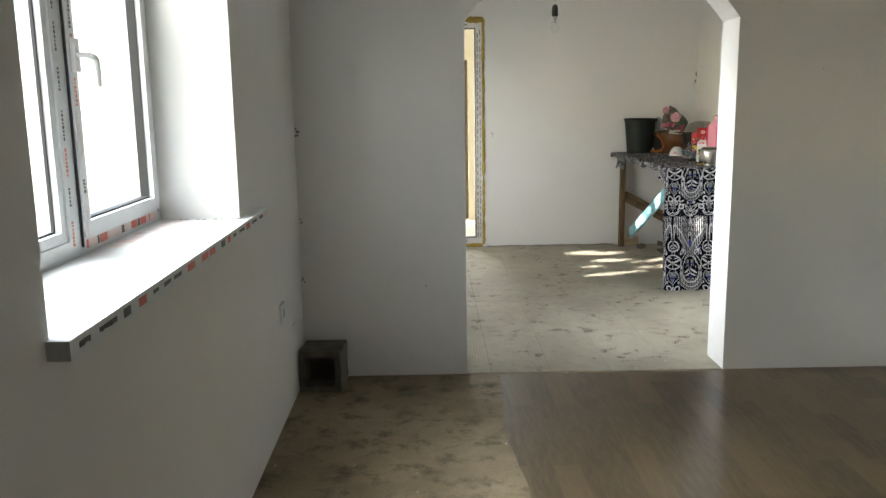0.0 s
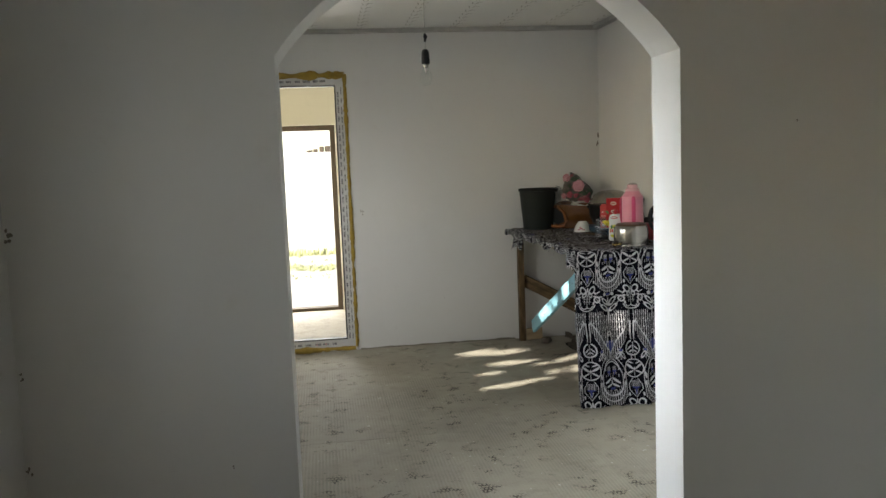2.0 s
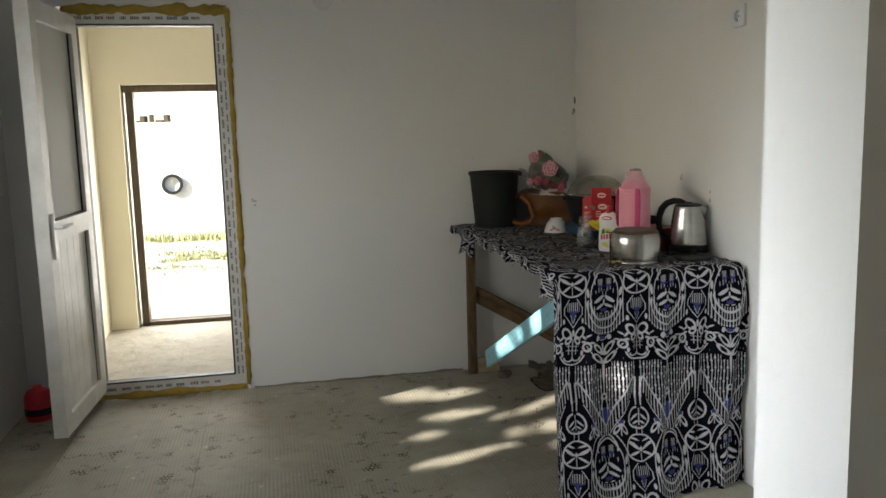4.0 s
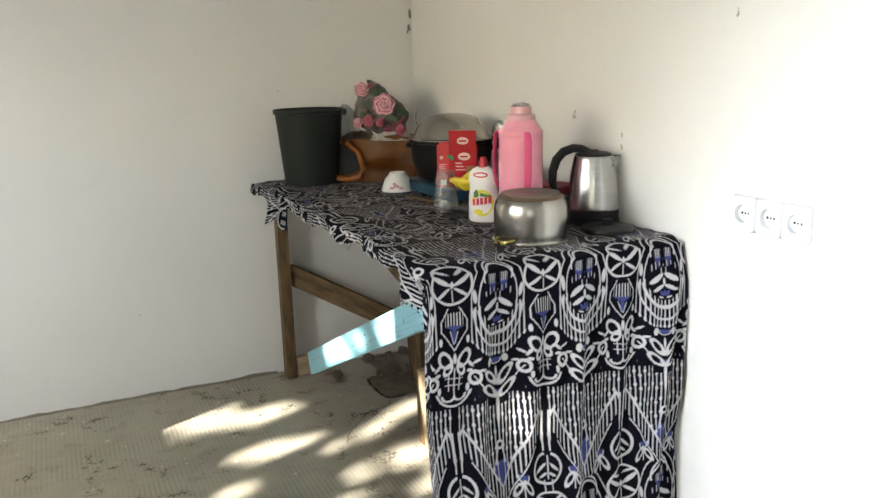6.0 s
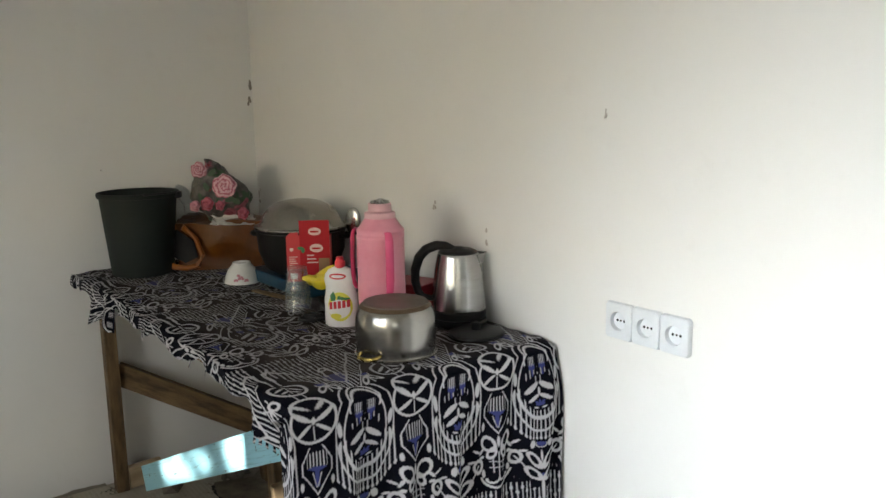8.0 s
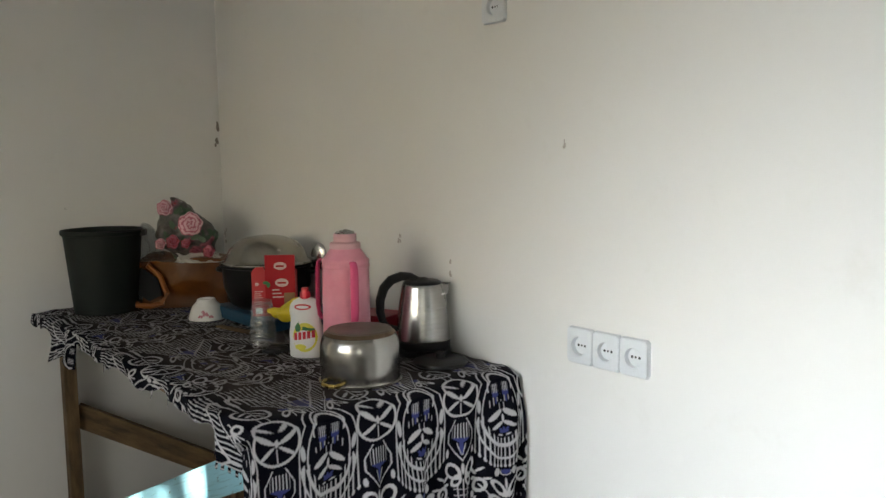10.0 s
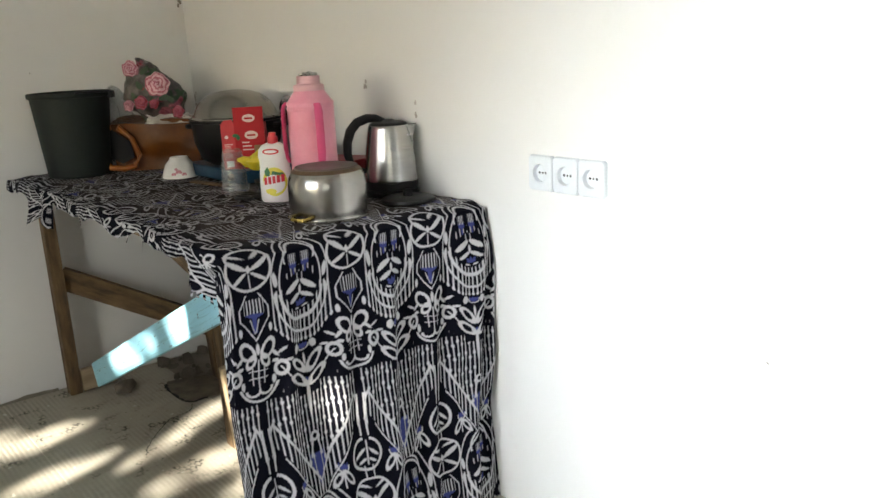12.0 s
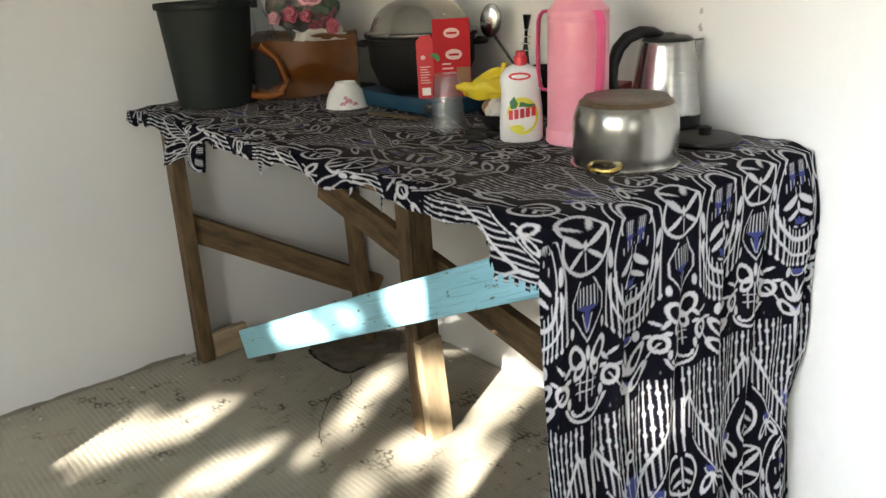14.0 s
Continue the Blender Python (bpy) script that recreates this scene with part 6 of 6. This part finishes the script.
part("ladle_spoon", bm, STEEL, jar, "polished steel ladle bowl", smooth=True, m=pose(-0.008, 0.178, 0.222, 8, 0, 25))
bm = tube([(0.0, 0.02, 0.02), (0.001, 0.064, 0.12), (0.002, 0.055, 0.238)], [0.007, 0.0125, 0.0105], 12)
ut = part("utensil_handle", bm, BLACK_PLASTIC, jar, "black handle with pale rings", smooth=True)
for k in range(4):
    z = 0.150 + k * 0.017
    part("handle_ring", lathe([(0.0118, 0.0), (0.0124, 0.0012), (0.0118, 0.0024)], 16), PORCELAIN, ut, m=pose(0.0013, 0.064 - (z - 0.12) * 0.076, z))

scis = thing("scissors", "black-handled scissors lying on the cloth beside the bottle", "scissors", m=on(2.024, 6.478, TT, 0, 0, -52))
for side in (-1, 1):
    loop = [(-0.030 + 0.024 * math.cos(a), side * 0.019 + 0.0145 * math.sin(a), 0.008 + 0.004 * (side > 0)) for a in (2 * math.pi * i / 20 for i in range(21))]
    grip = tube(loop, 0.0048, 8, caps=False)
    tube([(-0.008, side * 0.014, 0.009), (0.008, side * 0.006, 0.009), (0.022, 0, 0.008)], [0.0055, 0.006, 0.005], 8, bm=grip)
    part("grip", grip, BLACK_PLASTIC, scis, "black plastic finger loop", smooth=True)
    part("blade", plate([(0.0, -0.006), (0.060, -0.004), (0.100, 0.0), (0.060, 0.005), (0.0, 0.006)], 0.002), STEEL, scis, "steel blade", m=pose(0.018, 0, 0.006 + 0.0025 * (side > 0), 90, 0, side * 4))
part("pivot", lathe([(0.0, 0.0125), (0.003, 0.0125), (0.0035, 0.010), (0.0035, 0.004)], 12), PAN_STEEL, scis, m=pose(0.028, 0, 0))
st2 = thing("chopping_board", "thin worn wooden board lying before the stove", "board", m=on(2.055, 6.86, TT, 0, 0, 100))
part("slab", box(-0.09, -0.013, 0, 0.09, 0.013, 0.006, 0.002), OLD_WOOD, st2)

can = thing("red_canister", "small red plastic canister on the floor behind the door leaf", "canister", m=pose(-0.485, 7.45, 0.0))
part("body", lathe([(0.0, 0.0), (0.06, 0.0), (0.066, 0.01), (0.066, 0.12), (0.05, 0.15), (0.02, 0.16), (0.02, 0.175), (0.0, 0.175)], 28), RED_CAP, can, smooth=True)
part("band", lathe([(0.0668, 0.03), (0.0675, 0.035), (0.0675, 0.06), (0.0668, 0.065)], 28), BLACK_PLASTIC, can, smooth=True)

# ---- rubble in the broken corner of the floor ----
rnd = random.Random(77)
meshes = []
for k in range(5):
    bm = bmesh.new()
    bmesh.ops.create_icosphere(bm, subdivisions=1, radius=1)
    crumple(bm, 0.5, 1.3, k * 2.3)
    me = bpy.data.meshes.new("rubble_stone")
    bm.to_mesh(me)
    bm.free()
    me.materials.append(RUBBLE)
    meshes.append(me)
for k in range(34):
    x, y = rnd.uniform(2.10, 2.40), rnd.uniform(7.20, 7.62)
    s = rnd.choice((0.010, 0.014, 0.02, 0.03))
    ob = new("rubble_stone", meshes[k % 5])
    ob.matrix_basis = pose(x, y, -0.006 + s * 0.35, rnd.uniform(0, 360), rnd.uniform(0, 360), rnd.uniform(0, 360)) @ Matrix.Diagonal((s * 1.3, s, s * 0.7, 1))
    tagged(ob, "broken piece of grey floor concrete", "rubble", "rubble under the table")
stone = new("loose_stone", meshes[2])
stone.matrix_basis = pose(1.93, 7.44, 0.022, 0, 0, 20) @ Matrix.Diagonal((0.05, 0.035, 0.028, 1))
tagged(stone, "dark stone lying by the table leg", "stone")

PIT = surf("crumbled_floor", (0.21, 0.18, 0.135), (0.10, 0.083, 0.06), 22, 60, 0.95, bump=1.0, dist=0.008)
BREAK_EDGE = [(2.067, 7.383), (2.049, 7.325), (2.051, 7.18), (2.072, 7.145), (2.14, 7.146)]
BREAK_BACK = [(2.263, 7.138), (2.386, 7.284), (2.264, 7.342), (2.082, 7.408)]
bm = bmesh.new()
face = bm.faces.new([bm.verts.new((x, y, 0.0025)) for x, y in BREAK_EDGE + BREAK_BACK])
bmesh.ops.recalc_face_normals(bm, faces=bm.faces[:])
if face.normal.z < 0:
    face.normal_flip()
tagged(finish("floor_break", bm, PIT), "dark crumbled break in the concrete floor", "floor", "", "structure")


def crack(points, wide, seed):
    r = random.Random(seed)
    fine = []
    for (xa, ya), (xb, yb) in zip(points, points[1:]):
        for i in range(7):
            k = i / 7
            fine.append((xa + (xb - xa) * k + r.uniform(-1, 1) * 0.004, ya + (yb - ya) * k + r.uniform(-1, 1) * 0.004, 0.0018))
    bm = tube(fine, [wide * r.uniform(0.5, 1.3) for _ in fine], 6)
    for v in bm.verts:
        v.co.z = 0.0015 + (v.co.z - 0.0018) * 0.3
    tagged(finish("floor_crack", bm, BLACK_AND_SHADE), "thin dark crack in the concrete floor", "crack", "", "structure")


# near-black strip drawn along the left and front edge of the break
crack(BREAK_EDGE, 0.006, 3)
crack([(2.067, 7.137), (2.033, 7.078), (1.946, 7.065), (1.871, 6.987), (1.812, 6.915), (1.781, 6.846)], 0.0016, 4)

# ---- kitchen floor slabs ----
floor_k = bpy.data.objects["floor_kitchen"]
PX, PY = 0.30, 0.745
x_edges = [XL]
x = -0.56 + 0.30
while x < XR - 0.05:
    x_edges.append(x)
    x += PX
x_edges.append(XR)
y_edges = [YA + 0.01, 4.86, 5.605, 6.35, 7.10, YC]
shared = {}
rnd = random.Random(13)
for i, (xa, xb) in enumerate(zip(x_edges, x_edges[1:])):
    for j, (ya, yb) in enumerate(zip(y_edges, y_edges[1:])):
        if xa > 2.0 and ya > 7.0:
            continue
        key = (round(xb - xa, 3), round(yb - ya, 3))
        if key not in shared:
            bm = box(0.0004, 0.0004, -0.012, key[0] - 0.0004, key[1] - 0.0004, 0.0, 0.0008)
            shared[key] = bpy.data.meshes.new("slab")
            bm.to_mesh(shared[key])
            bm.free()
            shared[key].materials.append(FLOOR_K)
        ob = new("slab", shared[key])
        ob.matrix_basis = pose(xa, ya, rnd.uniform(-0.0012, 0.0))
        ob.parent = floor_k
